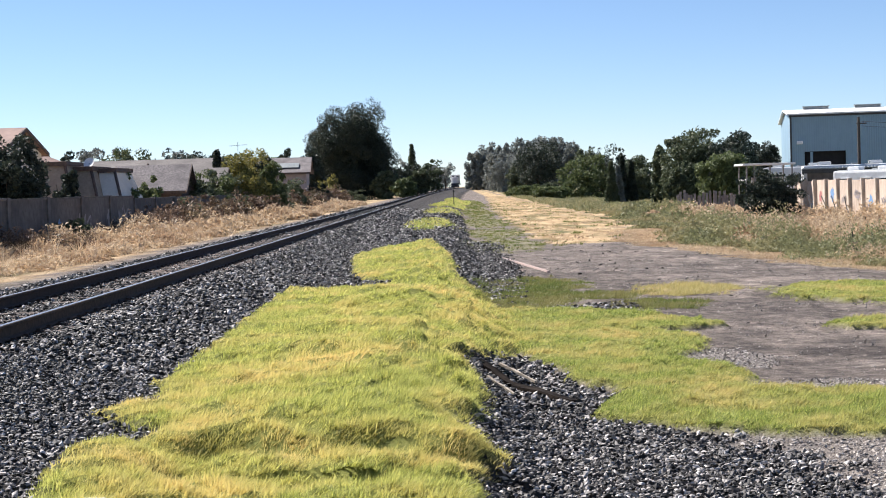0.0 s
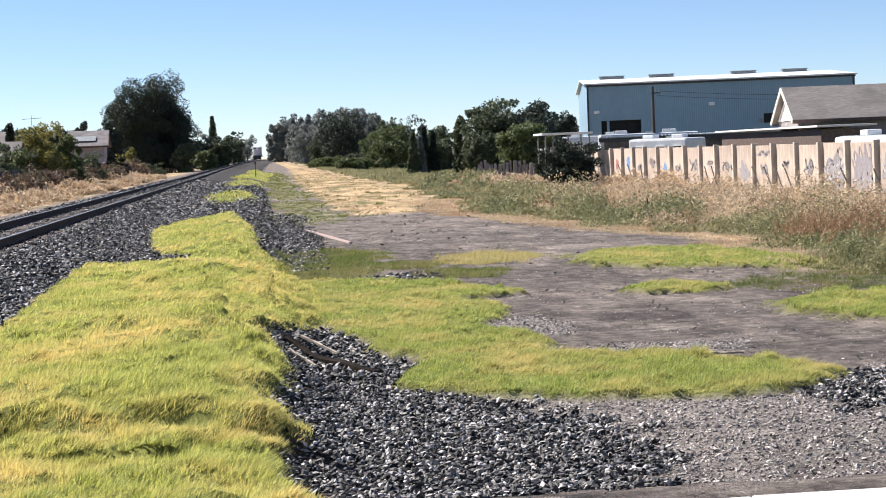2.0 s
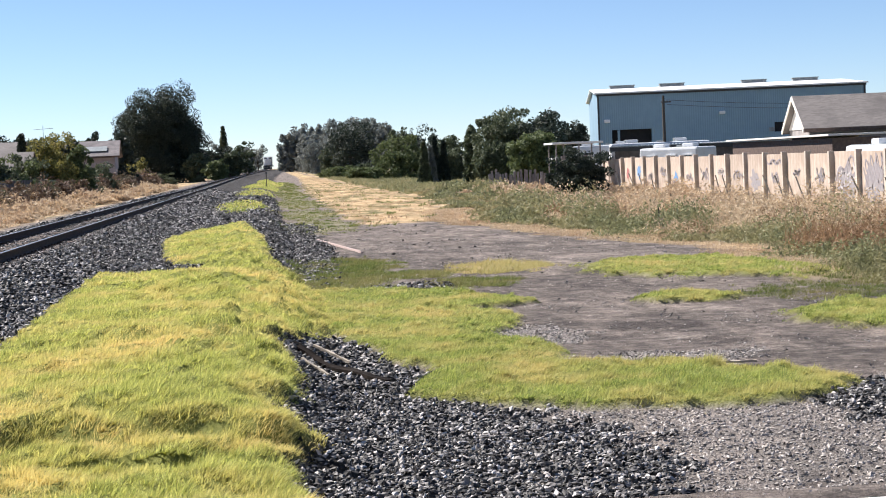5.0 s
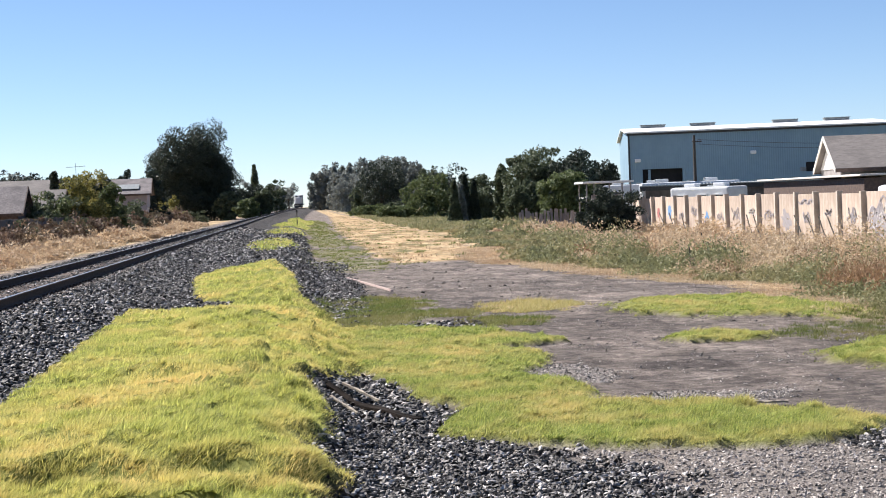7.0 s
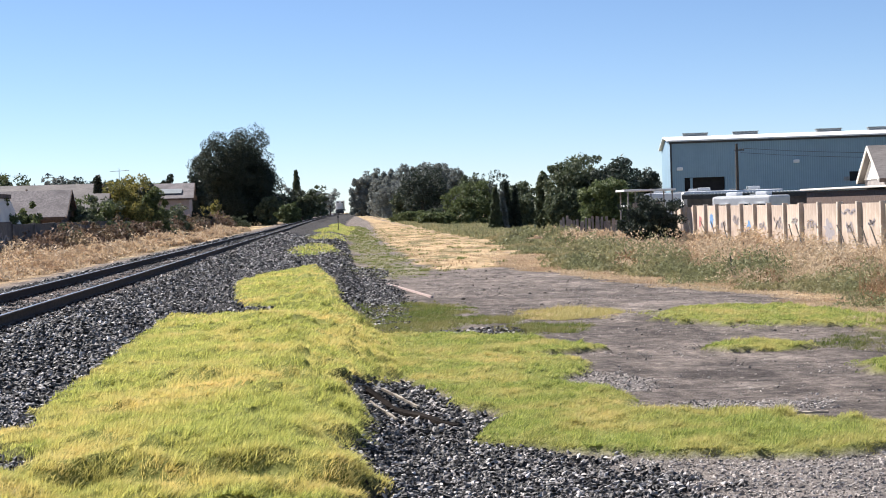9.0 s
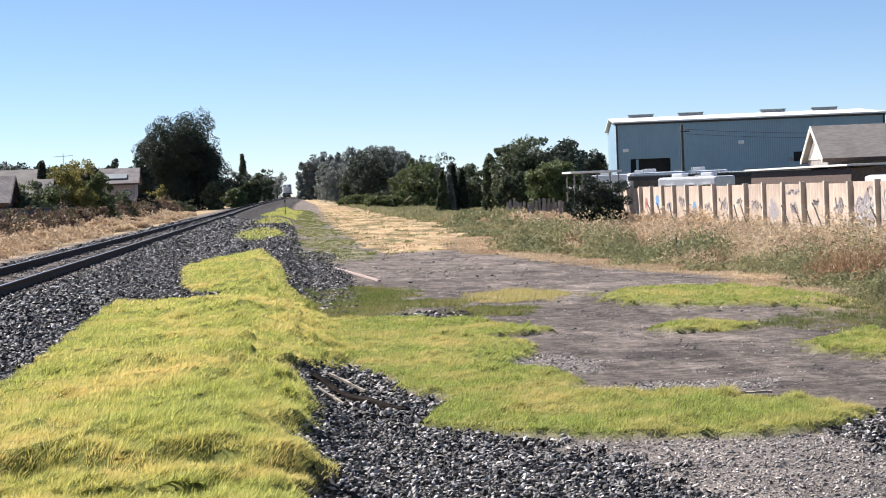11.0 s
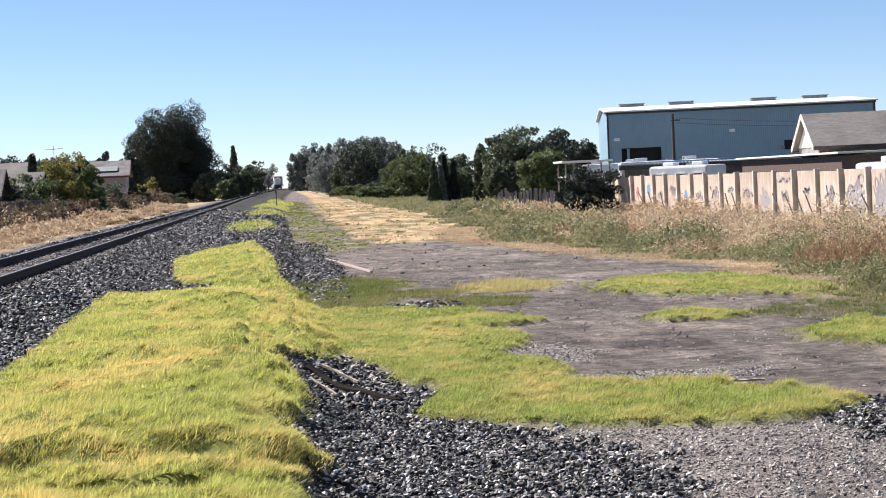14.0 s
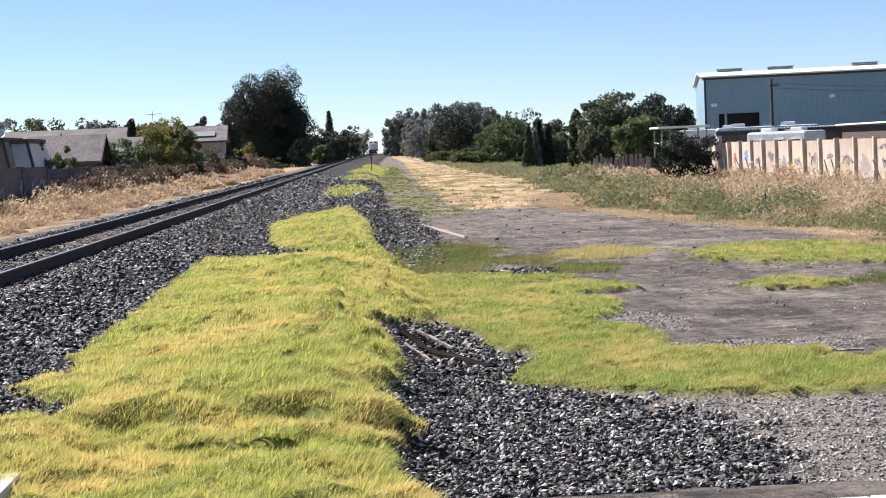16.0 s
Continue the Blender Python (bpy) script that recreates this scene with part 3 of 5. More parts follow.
def tufts(name, x, y, per, radius, height, width, material, label, category="grass", spread=1.0, wind=(0.38, -0.42)):
    """Tufts whose blades fan outwards from the middle, tallest there; x, y, radius, height, width: one for each tuft."""
    n = len(x)
    a = rng.uniform(0, 6.283, (n, per))
    r = rng.uniform(0, 1, (n, per)) ** 0.6
    ox, oy = np.cos(a) * r, np.sin(a) * r
    bx, by = (x[:, None] + ox * radius[:, None]).ravel(), (y[:, None] + oy * radius[:, None]).ravel()
    h = (height[:, None] * (1.1 - 0.5 * r * r) * rng.uniform(0.65, 1.2, (n, per))).ravel()
    lx = (ox * spread + wind[0] + rng.normal(0, 0.22, (n, per)) + rng.normal(0, 0.2, (n, 1))).ravel()
    ly = (oy * spread + wind[1] + rng.normal(0, 0.22, (n, per)) + rng.normal(0, 0.2, (n, 1))).ravel()
    w = np.repeat(width, per)
    z = land(bx, by) - 0.015
    m = len(bx)
    t = rng.uniform(0, 6.283, m)
    side = np.stack([np.cos(t) * w / 2, np.sin(t) * w / 2, np.zeros(m)], -1)
    bend = np.clip(np.hypot(lx, ly), 0, 1.4)
    foot = np.stack([bx, by, z], -1)
    tip = foot + np.stack([lx * h, ly * h, h * (1 - 0.28 * bend)], -1)
    v = np.stack([foot - side, foot + side, tip], 1)
    k = (np.arange(m) * 3)[:, None]
    return tagged(part(name, raw_mesh(name, v.reshape(-1, 3), [k + np.array([[0, 1, 2]])]), material), label, category, kind="stuff")


def uneven(x, y):
    """Growth that comes and goes: about 0.5 to 1.5."""
    return np.clip(1 + 0.3 * wob(x, y, 1.6, 0.9) + 0.35 * wob(x, y, 0.55, 2.0), 0.4, 1.7)


def spread_out(bands, x0, x1, keep):
    out = [[], [], []]
    for y0, y1, dens, w in bands:
        a, b = scatter(int((x1 - x0) * (y1 - y0) * dens), x0, x1, y0, y1, keep)
        for o, v in zip(out, (a, b, np.full(len(a), w))):
            o.append(v)
    return map(np.concatenate, out)


a, b, w = spread_out(((8.9, 16, 380, 0.0072), (16, 25, 220, 0.0095), (25, 40, 90, 0.0155), (40, 53, 45, 0.02)), -3.7, 1.2, lambda x, y: on_bank(x, y) - 0.02)
h = 0.064 * uneven(a, b) * np.clip(0.65 + on_bank(a, b) * 1.6, 0.65, 1.1)
tufts("bank_grass", a, b, 20, rng.uniform(0.04, 0.12, len(a)), h * rng.uniform(0.65, 1.4, len(a)), w * 1.35, GRASS, "bright yellow-green tufted grass on the bank", spread=0.75, wind=(0.5, -0.1))
a, b, w = spread_out(((13, 20, 330, 0.0078), (20, 29, 170, 0.011), (29, 36, 85, 0.016)), 0.1, 12.5, lambda x, y: yard_grass_at(x, y) - 0.02)
h = 0.058 * uneven(a, b) * np.clip(0.65 + 1.4 * yard_grass_at(a, b), 0.65, 1.1)
tufts("yard_grass", a, b, 18, rng.uniform(0.04, 0.11, len(a)), h * rng.uniform(0.65, 1.4, len(a)), w * 1.35, YARDG, "low yellow-green grass patches on the dirt yard", spread=0.75, wind=(0.45, -0.1))
a, b, w = spread_out(((26, 42, 110, 0.02), (50, 120, 5, 0.045), (120, 235, 3, 0.09)), -0.6, 5.2, lambda x, y: blob(x, y, DARK_GRASS) - 0.03)
tufts("dull_grass", a, b, 11, rng.uniform(0.06, 0.2, len(a)), 0.09 * uneven(a, b), w * 1.2, DARKG, "dull green low grass at the foot of the bank")
a, b, w = spread_out(((28, 36, 55, 0.018),), 2.8, 6.6, lambda x, y: blob(x, y, PALE_GRASS) - 0.02)
tufts("drying_grass", a, b, 12, rng.uniform(0.06, 0.14, len(a)), 0.14 * uneven(a, b), w, PALEG, "drying yellow grass mound on the yard")
a, b, w = spread_out(((62, 235, 8, 0.12),), -3.2, 2.6, lambda x, y: blob(x, y, FAR_BANK, 0.3, 3.0) - 0.02)
tufts("far_bank_grass", a, b, 10, rng.uniform(0.15, 0.35, len(a)), 0.2 * uneven(a, b), w, YARDG, "yellow-green grass along the distant bank")
# mown straw down the strip
a, b = scatter(60000, 2.5, 12, 55, 300, lambda x, y: straw_at(x, y) - 0.1)
keep = 1.2 * wob(a, b * 0.4, 3.5, 0.6) + 0.7 * wob(a, b * 0.4, 1.3, 0.2) + rng.normal(0, 0.25, len(a)) > 0.55
a, b = a[keep], b[keep]
blades("mown_straw", a, b, rng.uniform(0.04, 0.12, len(a)), np.full(len(a), 0.06), STRAW, "pale mown dry straw covering the strip", lean=1.6)
a, b = scatter(2600, 2.2, 12, 55, 200, lambda x, y: np.minimum(straw_at(x, y) + 0.4, wob(x, y * 0.5, 4.0, 1.6) - 0.25))
tufts("strip_tufts", a, b, 9, rng.uniform(0.1, 0.3, len(a)), rng.uniform(0.08, 0.2, len(a)), np.full(len(a), 0.05), DARKG, "olive tufts left standing in the mown straw")


def right_h(x, y):
    """Height of the rough growth: low at its edge, waist high near the wall."""
    return (0.13 + 0.55 * ease(0, 4.5, weeds_at(x, y))) * np.clip(1 + 0.45 * wob(x, y, 4.5, 1.1) + 0.35 * wob(x, y, 1.7, 0.2), 0.25, 1.8) * (1 - 0.38 * ease(52, 70, y)) * (1 - 0.75 * np.exp(-((x - 17.2) / 2.2) ** 2 - ((y - 86) / 9) ** 2))


def green_zone(x, y):
    """Green in front, turning to straw in the last metres before the wall."""
    return 0.5 + 0.7 * wob(x, y, 8, 0.5) + 0.45 * wob(x, y, 3, 1.4) - 0.4 * np.maximum(0, weeds_at(x, y) - 3.2)


def growth(name, n, x0, x1, y0, y1, keep, per, radius, height, width, material, label, spread=0.9):
    a, b = scatter(n, x0, x1, y0, y1, keep)
    h = height(a, b) * rng.uniform(0.55, 1.3, len(a))
    far = np.clip(b / 60, 0.5, 2.0)
    tufts(name, a, b, int(1.7 * per), radius * rng.uniform(0.5, 1.4, len(a)), h, width * far, material, label, "weeds", spread, (0.1, -0.1))


growth("green_weeds", 900, 7, 24, 17, 130, lambda x, y: np.minimum(weeds_at(x, y), green_zone(x, y) + 0.25), 18, 0.3, lambda x, y: 0.7 * right_h(x, y), 0.026, WEED, "grey-green bushy weeds before the concrete wall", 1.3)
growth("straw_weeds", 1900, 7, 23.6, 24, 130, lambda x, y: np.minimum(weeds_at(x, y) + 0.6, -green_zone(x, y) + 0.15), 15, 0.24, lambda x, y: 0.95 * right_h(x, y), 0.022, STRAW, "tall straw-coloured dry weeds", 1.1)
growth("reddish_weeds", 900, 9, 23.4, 27, 110, lambda x, y: np.minimum(weeds_at(x, y) - 0.7, wob(x, y, 7, 2.6) - 0.55), 15, 0.2, lambda x, y: 1.1 * right_h(x, y), 0.03, RUST, "reddish brown dry weeds", 0.7)
growth("near_weeds", 700, 9.6, 16, 17, 31, lambda x, y: np.minimum(weeds_at(x, y), 0.5), 18, 0.2, lambda x, y: 0.2 + 0.4 * ease(0, 3, weeds_at(x, y)), 0.035, WEED, "green weeds at the edge of the yard")
growth("low_brown_growth", 2400, 6.5, 11.5, 22.5, 31, lambda x, y: blob(x, y, [(9.6, 24.6, 2.4, 1.5), (10.6, 27, 1.2, 1.6)]), 10, 0.12, lambda x, y: 0.08 + 0 * x, 0.03, DARKG, "low brownish growth on the dirt")
growth("low_straw", 9000, 5.5, 13, 27, 75, lambda x, y: np.minimum(weeds_at(x, y) + 1.4, 0.6 - weeds_at(x, y)), 10, 0.16, lambda x, y: 0.09 + 0 * x, 0.035, STRAW, "flattened straw at the edge of the weeds", 1.4)


def left_zone(x, y):
    return np.minimum(np.minimum(-11.3 - x, x + 17.9), 3) + 0.5 * wob(x, y, 5, 0.4)


growth("dry_verge_weeds", 1700, -18, -9, 32, 190, lambda x, y: left_zone(x, y) - 0.2, 14, 0.26, lambda x, y: (0.2 + 0.5 * ease(-11.5, -15.0, x)) * (1 + 0.3 * wob(x, y, 5, 1.1)), 0.035, STRAW, "straw-coloured dry weeds along the block wall", 1.1)
growth("brown_verge_weeds", 200, -18, -12, 36, 200, lambda x, y: np.minimum(left_zone(x, y), wob(x, y, 11, 0.9) - 0.1 + 0.25 * (-14.5 - x)), 16, 0.3, lambda x, y: 0.4 + 0.75 * ease(-12, -16.5, x), 0.04, BRUSH, "reddish brown weeds and brush by the block wall", 0.8)
growth("far_weeds", 2200, 10, 26, 128, 340, lambda x, y: np.minimum(weeds_at(x, y), 0.5), 13, 0.5, lambda x, y: 0.35 + 0.2 * wob(x, y, 9, 1.1), 0.07, WEED, "green weeds along the far edge of the strip", 1.2)
growth("verge_grass", 900, -9.7, -8.6, 20, 70, lambda x, y: wob(x, y, 4, 0.2), 10, 0.12, lambda x, y: 0.1 + 0 * x, 0.025, GRASS, "low green grass beside the ballast")


def weed_bushes(name, x, y, r, h, per, size, material, label):
    """Low rounded weeds: mounds of small folded leaves, all in one mesh."""
    n = len(x)
    d = rng.normal(size=(n, per, 3))
    d /= np.linalg.norm(d, axis=2)[..., None]
    d[..., 2] = np.abs(d[..., 2])
    q = rng.uniform(0.15, 1, (n, per, 1)) ** 0.4 * (1 + 0.3 * np.sin(d[..., :1] * 6 + x[:, None, None] * 7) * np.sin(d[..., 1:2] * 5 + y[:, None, None] * 5))
    p = d * q * np.stack([r, r, h], -1)[:, None] + np.stack([x, y, land(x, y)], -1)[:, None]
    p = p.reshape(-1, 3)
    m = len(p)
    s = (size * rng.uniform(0.6, 1.4, m) * np.repeat(np.clip(y / 60, 0.6, 2), per))[:, None]
    a = rng.normal(size=(m, 3)) + np.array([0, 0, 0.35])
    a /= np.linalg.norm(a, axis=1)[:, None]
    b = np.cross(a, rng.normal(size=(m, 3)))
    b /= np.linalg.norm(b, axis=1)[:, None]
    v = np.stack([p - a * s * 1.1, p + b * s * 0.75, p + a * s * 1.1], 1)
    k = (np.arange(m) * 3)[:, None]
    return tagged(part(name, raw_mesh(name, v.reshape(-1, 3), [k + np.array([[0, 1, 2]])]), material), label, "weeds", kind="stuff")


def bushes_in(name, n, x0, x1, y0, y1, keep, rad, hgt, per, size, material, label):
    a, b = scatter(n, x0, x1, y0, y1, keep)
    g = rng.uniform(0.6, 1.4, len(a))
    weed_bushes(name, a, b, rad * g, hgt(a, b) * g, per, size, material, label)


bushes_in("weed_bushes", 520, 8, 23, 28, 125, lambda x, y: np.minimum(weeds_at(x, y) - 0.3, green_zone(x, y)), 0.95, lambda x, y: 1.45 * right_h(x, y) * np.clip(1 + 0.6 * wob(x, y, 2.6, 0.7), 0.4, 1.6), 700, 0.07, WEED, "rounded grey-green weed bushes")
bushes_in("straw_bushes", 480, 9, 23.5, 40, 120, lambda x, y: np.minimum(weeds_at(x, y) - 1.0, -green_zone(x, y) + 0.1), 0.8, lambda x, y: 1.4 * right_h(x, y) * np.clip(1 + 0.5 * wob(x, y, 2.9, 1.7), 0.5, 1.5), 560, 0.06, STRAW, "rounded straw-coloured weed bushes")
bushes_in("near_weed_bushes", 60, 10.0, 16, 18, 31, lambda x, y: weeds_at(x, y) - 0.5, 0.55, lambda x, y: 0.5 + 0.25 * wob(x, y, 2.2, 0.4), 800, 0.055, WEED, "leafy green weed bushes by the yard")
bushes_in("russet_bushes", 90, 10.5, 20, 30, 60, lambda x, y: np.minimum(weeds_at(x, y) - 0.8, wob(x, y, 7, 2.6) - 0.3), 0.5, lambda x, y: 0.6 + 0 * x, 520, 0.055, RUST, "russet dry weed bushes")
bushes_in("verge_bushes", 260, -17.0, -11.6, 42, 200, lambda x, y: np.minimum(left_zone(x, y) - 0.3, 0.35 + wob(x, y, 6.5, 0.3)), 0.85, lambda x, y: (0.35 + 0.4 * ease(-12, -15, x)) * np.clip(1 + 0.5 * wob(x, y, 3.4, 0.9), 0.4, 1.6), 620, 0.07, STRAW, "pale dry bushes on the verge")
bushes_in("verge_brush", 330, -17.8, -15.6, 60, 230, lambda x, y: wob(x, y, 13, 0.5) + 0.2, 1.0, lambda x, y: np.clip(1.35 + 0.75 * wob(x, y, 9, 0.1), 0.5, 2.2) * (0.45 + 0.55 * ease(78, 92, y)), 620, 0.08, BRUSH, "dark dry brush before the block wall")
bushes_in("russet_thicket", 18, 11.8, 14.2, 30, 36, lambda x, y: 0.5 + 0 * x, 0.4, lambda x, y: 0.7 + 0.2 * wob(x, y, 1.7, 0.2), 520, 0.06, RUST, "thick russet weeds beside the grass patch")
a, b = scatter(300, 12.3, 15.2, 30.5, 37, lambda x, y: 0.05 + wob(x, y, 2.4, 0.6))
tufts("russet_stalks", a, b, 22, rng.uniform(0.1, 0.3, len(a)), rng.uniform(0.4, 0.95, len(a)), np.full(len(a), 0.022), RUST, "upright russet stalks beside the grass patch", "weeds", 0.3, (0.05, -0.05))
bushes_in("green_thicket", 34, 10.6, 14, 22.8, 28.5, lambda x, y: 0.5 + 0 * x, 0.45, lambda x, y: (0.6 + 0.1 * (x - 11)) * (1 + 0.3 * wob(x, y, 1.9, 0.1)), 800, 0.055, WEED, "thick green weeds beside the dirt yard")


# ------------------------------------------------ trees and shrubs
def leaf_cloud(n, clump_n, w, h, z0, size, shape, seed, droop=0.0):
    """Leaves gathered in clumps that fill a crown w wide and h high, itself made of several rounded lobes."""
    g = np.random.default_rng(seed)
    if shape == "cone":
        t = g.uniform(0, 1, clump_n)
        ang = g.uniform(0, 6.283, clump_n)
        rr = (1 - t) ** 0.85 * g.uniform(0.3, 1, clump_n) ** 0.5
        c = np.stack([np.cos(ang) * rr, np.sin(ang) * rr, t * 2 - 1], -1)
    else:
        lobes = 14 if shape == "ball" else 9
        k = np.arange(lobes)
        ang = k * 2.4 + g.uniform(-0.4, 0.4, lobes)
        up = -0.5 + 0.95 * (k + g.uniform(0, 0.6, lobes)) / lobes
        out = 0.46 * np.sqrt(np.clip(1.0 - np.clip(up / 0.62, -0.3, 1) ** 2, 0.05, 1)) * g.uniform(0.8, 1.1, lobes)
        heart = np.stack([np.cos(ang) * out, np.sin(ang) * out, up], -1)
        if shape == "flat":
            heart[:, 2] = heart[:, 2] * 0.5 + 0.3
        size_of = g.uniform(0.44, 0.58, lobes)
        which = g.integers(0, lobes, clump_n)
        d = g.normal(size=(clump_n, 3))
        d /= np.linalg.norm(d, axis=1)[:, None]
        c = heart[which] + d * (size_of[which] * g.uniform(0.25, 1.0, clump_n) ** 0.4)[:, None]
        if shape != "flat":
            low = g.random(clump_n) < 0.22
            c[low] = np.stack([d[low, 0] * 0.75, d[low, 1] * 0.75, -0.95 + 0.75 * g.random(low.sum())], -1)
        c[:, 2] = (c[:, 2] - c[:, 2].min()) / (c[:, 2].max() - c[:, 2].min()) * 1.84 - 0.95
        c[:, :2] *= 0.89 / np.percentile(np.hypot(c[:, 0], c[:, 1]), 97)
    who = g.integers(0, clump_n, n)
    cs = g.uniform(0.13, 0.30, clump_n)
    if shape == "cone":
        cs = cs * 0.8
    e = g.normal(size=(n, 3))
    e /= np.linalg.norm(e, axis=1)[:, None]
    p = c[who] + e * (cs[who] * g.uniform(0.3, 1.0, n) ** 0.5)[:, None] * np.array([1.0, 1.0, 0.75])
    p = p * np.array([w / 2, w / 2, h / 2]) + np.array([0, 0, z0 + h / 2])
    s = size * g.uniform(0.6, 1.4, n)
    a = g.normal(size=(n, 3))
    a[:, 2] -= droop
    a /= np.linalg.norm(a, axis=1)[:, None]
    b = np.cross(a, g.normal(size=(n, 3)))
    b /= np.linalg.norm(b, axis=1)[:, None]
    v = np.stack([p - a * s[:, None] * 1.1, p + b * s[:, None] * 0.95, p + a * s[:, None] * 1.1], 1)
    k = (np.arange(n) * 3)[:, None]
    return raw_mesh("crown", v.reshape(-1, 3), [k + np.array([[0, 1, 2]])])


def tree(name, x, y, h, w, leaf, label, category="tree", n=6000, clumps_n=120, size=0.22, shape="mound", clear=0.2, seed=1, sink=0.0, group="", z=None):
    """A tapered trunk that forks into limbs, under a crown of leaf clumps."""
    base = float(land(x, y)) if z is None else z
    ob = empty(name, pose(x, y, base - sink), label, category, group)
    g = random.Random(seed)
    r = 0.022 * h + 0.05
    bm = tube([(0, 0, -0.1), (0.03 * h * g.uniform(-1, 1), 0.02 * h, h * 0.3), (0.05 * h * g.uniform(-1, 1), 0, h * 0.62)], [r * 1.25, r * 0.8, r * 0.35], 9)
    for i in range(6):
        a = i * 1.05 + g.uniform(-0.3, 0.3)
        z0 = h * g.uniform(0.2, 0.42)
        reach = w * g.uniform(0.2, 0.38)
        tube([(0, 0, z0), (math.cos(a) * reach * 0.5, math.sin(a) * reach * 0.5, z0 + h * 0.16), (math.cos(a) * reach, math.sin(a) * reach, z0 + h * g.uniform(0.25, 0.42))], [r * 0.5, r * 0.32, r * 0.12], 6, bm)
    part("trunk", bm, BARK, ob)
    part("crown", leaf_cloud(n, clumps_n, w, h * (1 - clear), h * clear, size, shape, seed), leaf, ob)
    return ob


# big dark tree beyond the block wall
tree("large_tree", -18.2, 280, 17.4, 15.0, L_DARK, "large dark rounded tree behind the block wall", n=150000, clumps_n=420, size=0.15, clear=0.0, seed=11, shape="ball")
tree("yellow_tree", -18.6, 140, 6.0, 5.0, L_YELLOW, "small tree with yellow-green leaves above the block wall", n=12000, clumps_n=110, size=0.11, clear=0.0, seed=12, shape="mound")
tree("green_tree", -16.6, 143, 4.9, 3.0, L_GREEN, "small dark green tree beside the yellow one", n=6000, clumps_n=60, size=0.11, clear=0.0, seed=13, shape="mound")
tree("cypress_tree", -8.7, 330, 10.3, 3.4, L_OLIVE, "tall narrow conifer in the distance", n=2600, clumps_n=90, size=0.26, shape="cone", clear=0.05, seed=14)
for i, (x, y, h, w, leaf) in enumerate(((-6.2, 340, 7.2, 7.5, L_OLIVE), (-12.5, 335, 7.6, 6.5, L_GREY_HAZE), (-10.3, 320, 5.2, 6.0, L_OLIVE), (-13.6, 300, 6.5, 6.0, L_GREY_HAZE), (-8.0, 250, 3.2, 4.0, L_GREEN),
                                        (-3.6, 640, 11.0, 10.0, L_GREY_HAZE), (-9.5, 600, 7.5, 7.0, L_GREY_HAZE), (-23, 190, 6.2, 4.0, L_DARK), (-25.5, 170, 6.6, 2.0, L_DARK), (-33, 210, 7.2, 9.0, L_DARK), (-44, 215, 8.5, 8.0, L_OLIVE), (-52, 230, 9.2, 7.0, L_GREY_HAZE), (-28, 185, 6.6, 2.2, L_DARK), (-38, 220, 8.2, 6.0, L_GREY_HAZE), (-48, 222, 8.6, 5.0, L_GREEN), (-29.5, 215, 7.4, 6.0, L_OLIVE), (-24.5, 230, 8.2, 3.0, L_DARK), (-21.5, 240, 8.4, 4.0, L_DARK), (-57, 225, 8.6, 8.0, L_DARK), (-26.5, 225, 6.8, 5.0, L_GREEN), (-62, 240, 8.4, 9.0, L_OLIVE), (-41, 240, 8.3, 8.0, L_DARK), (-35.5, 245, 8.0, 8.0, L_OLIVE), (-31, 250, 7.6, 7.0, L_GREY_HAZE), (-9.0, 300, 6.0, 6.0, L_DARK), (-7.0, 300, 4.6, 5.0, L_OLIVE), (-11.8, 270, 4.8, 5.0, L_OLIVE), (-5.6, 420, 7.0, 6.0, L_GREY_HAZE))):
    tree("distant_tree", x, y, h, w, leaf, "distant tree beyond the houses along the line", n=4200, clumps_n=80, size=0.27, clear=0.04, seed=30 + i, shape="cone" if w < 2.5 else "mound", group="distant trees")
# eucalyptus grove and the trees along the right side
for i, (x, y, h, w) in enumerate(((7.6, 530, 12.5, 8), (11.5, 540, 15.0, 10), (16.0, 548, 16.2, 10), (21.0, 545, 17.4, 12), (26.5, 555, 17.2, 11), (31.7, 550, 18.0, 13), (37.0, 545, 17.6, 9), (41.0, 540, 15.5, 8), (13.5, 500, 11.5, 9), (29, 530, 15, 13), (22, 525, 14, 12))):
    tree("eucalyptus_tree", x, y, h, w, L_GREY_HAZE, "tall eucalyptus in a distant grove, haze tinted into its grey-green leaves", n=7500, clumps_n=120, size=0.48, clear=0.0, shape="ball", seed=60 + i, group="eucalyptus grove")
for i, (x, y, h, w, leaf, shape) in enumerate(((15.9, 300, 10.6, 10.4, L_DARK, "flat"), (12.3, 400, 9.2, 8.0, L_GREY_HAZE, "mound"), (13.4, 330, 6.0, 5.0, L_OLIVE, "mound"), (20.0, 244, 6.7, 8.2, L_GREEN, "mound"), (24.9, 262, 8.6, 7.4, L_DARK, "mound"), (22.8, 280, 8.5, 5.0, L_OLIVE, "mound"),
                                               (18.3, 185, 4.6, 1.6, L_OLIVE, "cone"), (19.3, 187, 4.3, 1.5, L_GREY_HAZE, "cone"), (20.1, 190, 5.3, 1.7, L_DARK, "cone"), (21.2, 190, 4.8, 1.3, L_DARK, "cone"), (24.6, 212, 4.3, 5.2, L_OLIVE, "mound"), (12.4, 280, 2.0, 7, L_GREEN, "mound"), (14.5, 240, 1.8, 6, L_GREEN, "mound"), (17.6, 290, 2.4, 3.5, L_OLIVE, "mound"), (28.5, 250, 6.4, 6, L_OLIVE, "mound"), (21.2, 163, 6.2, 2.0, L_OLIVE, "mound"))):
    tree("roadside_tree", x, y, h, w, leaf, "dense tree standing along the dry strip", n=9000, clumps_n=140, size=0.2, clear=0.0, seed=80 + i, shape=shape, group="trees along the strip")
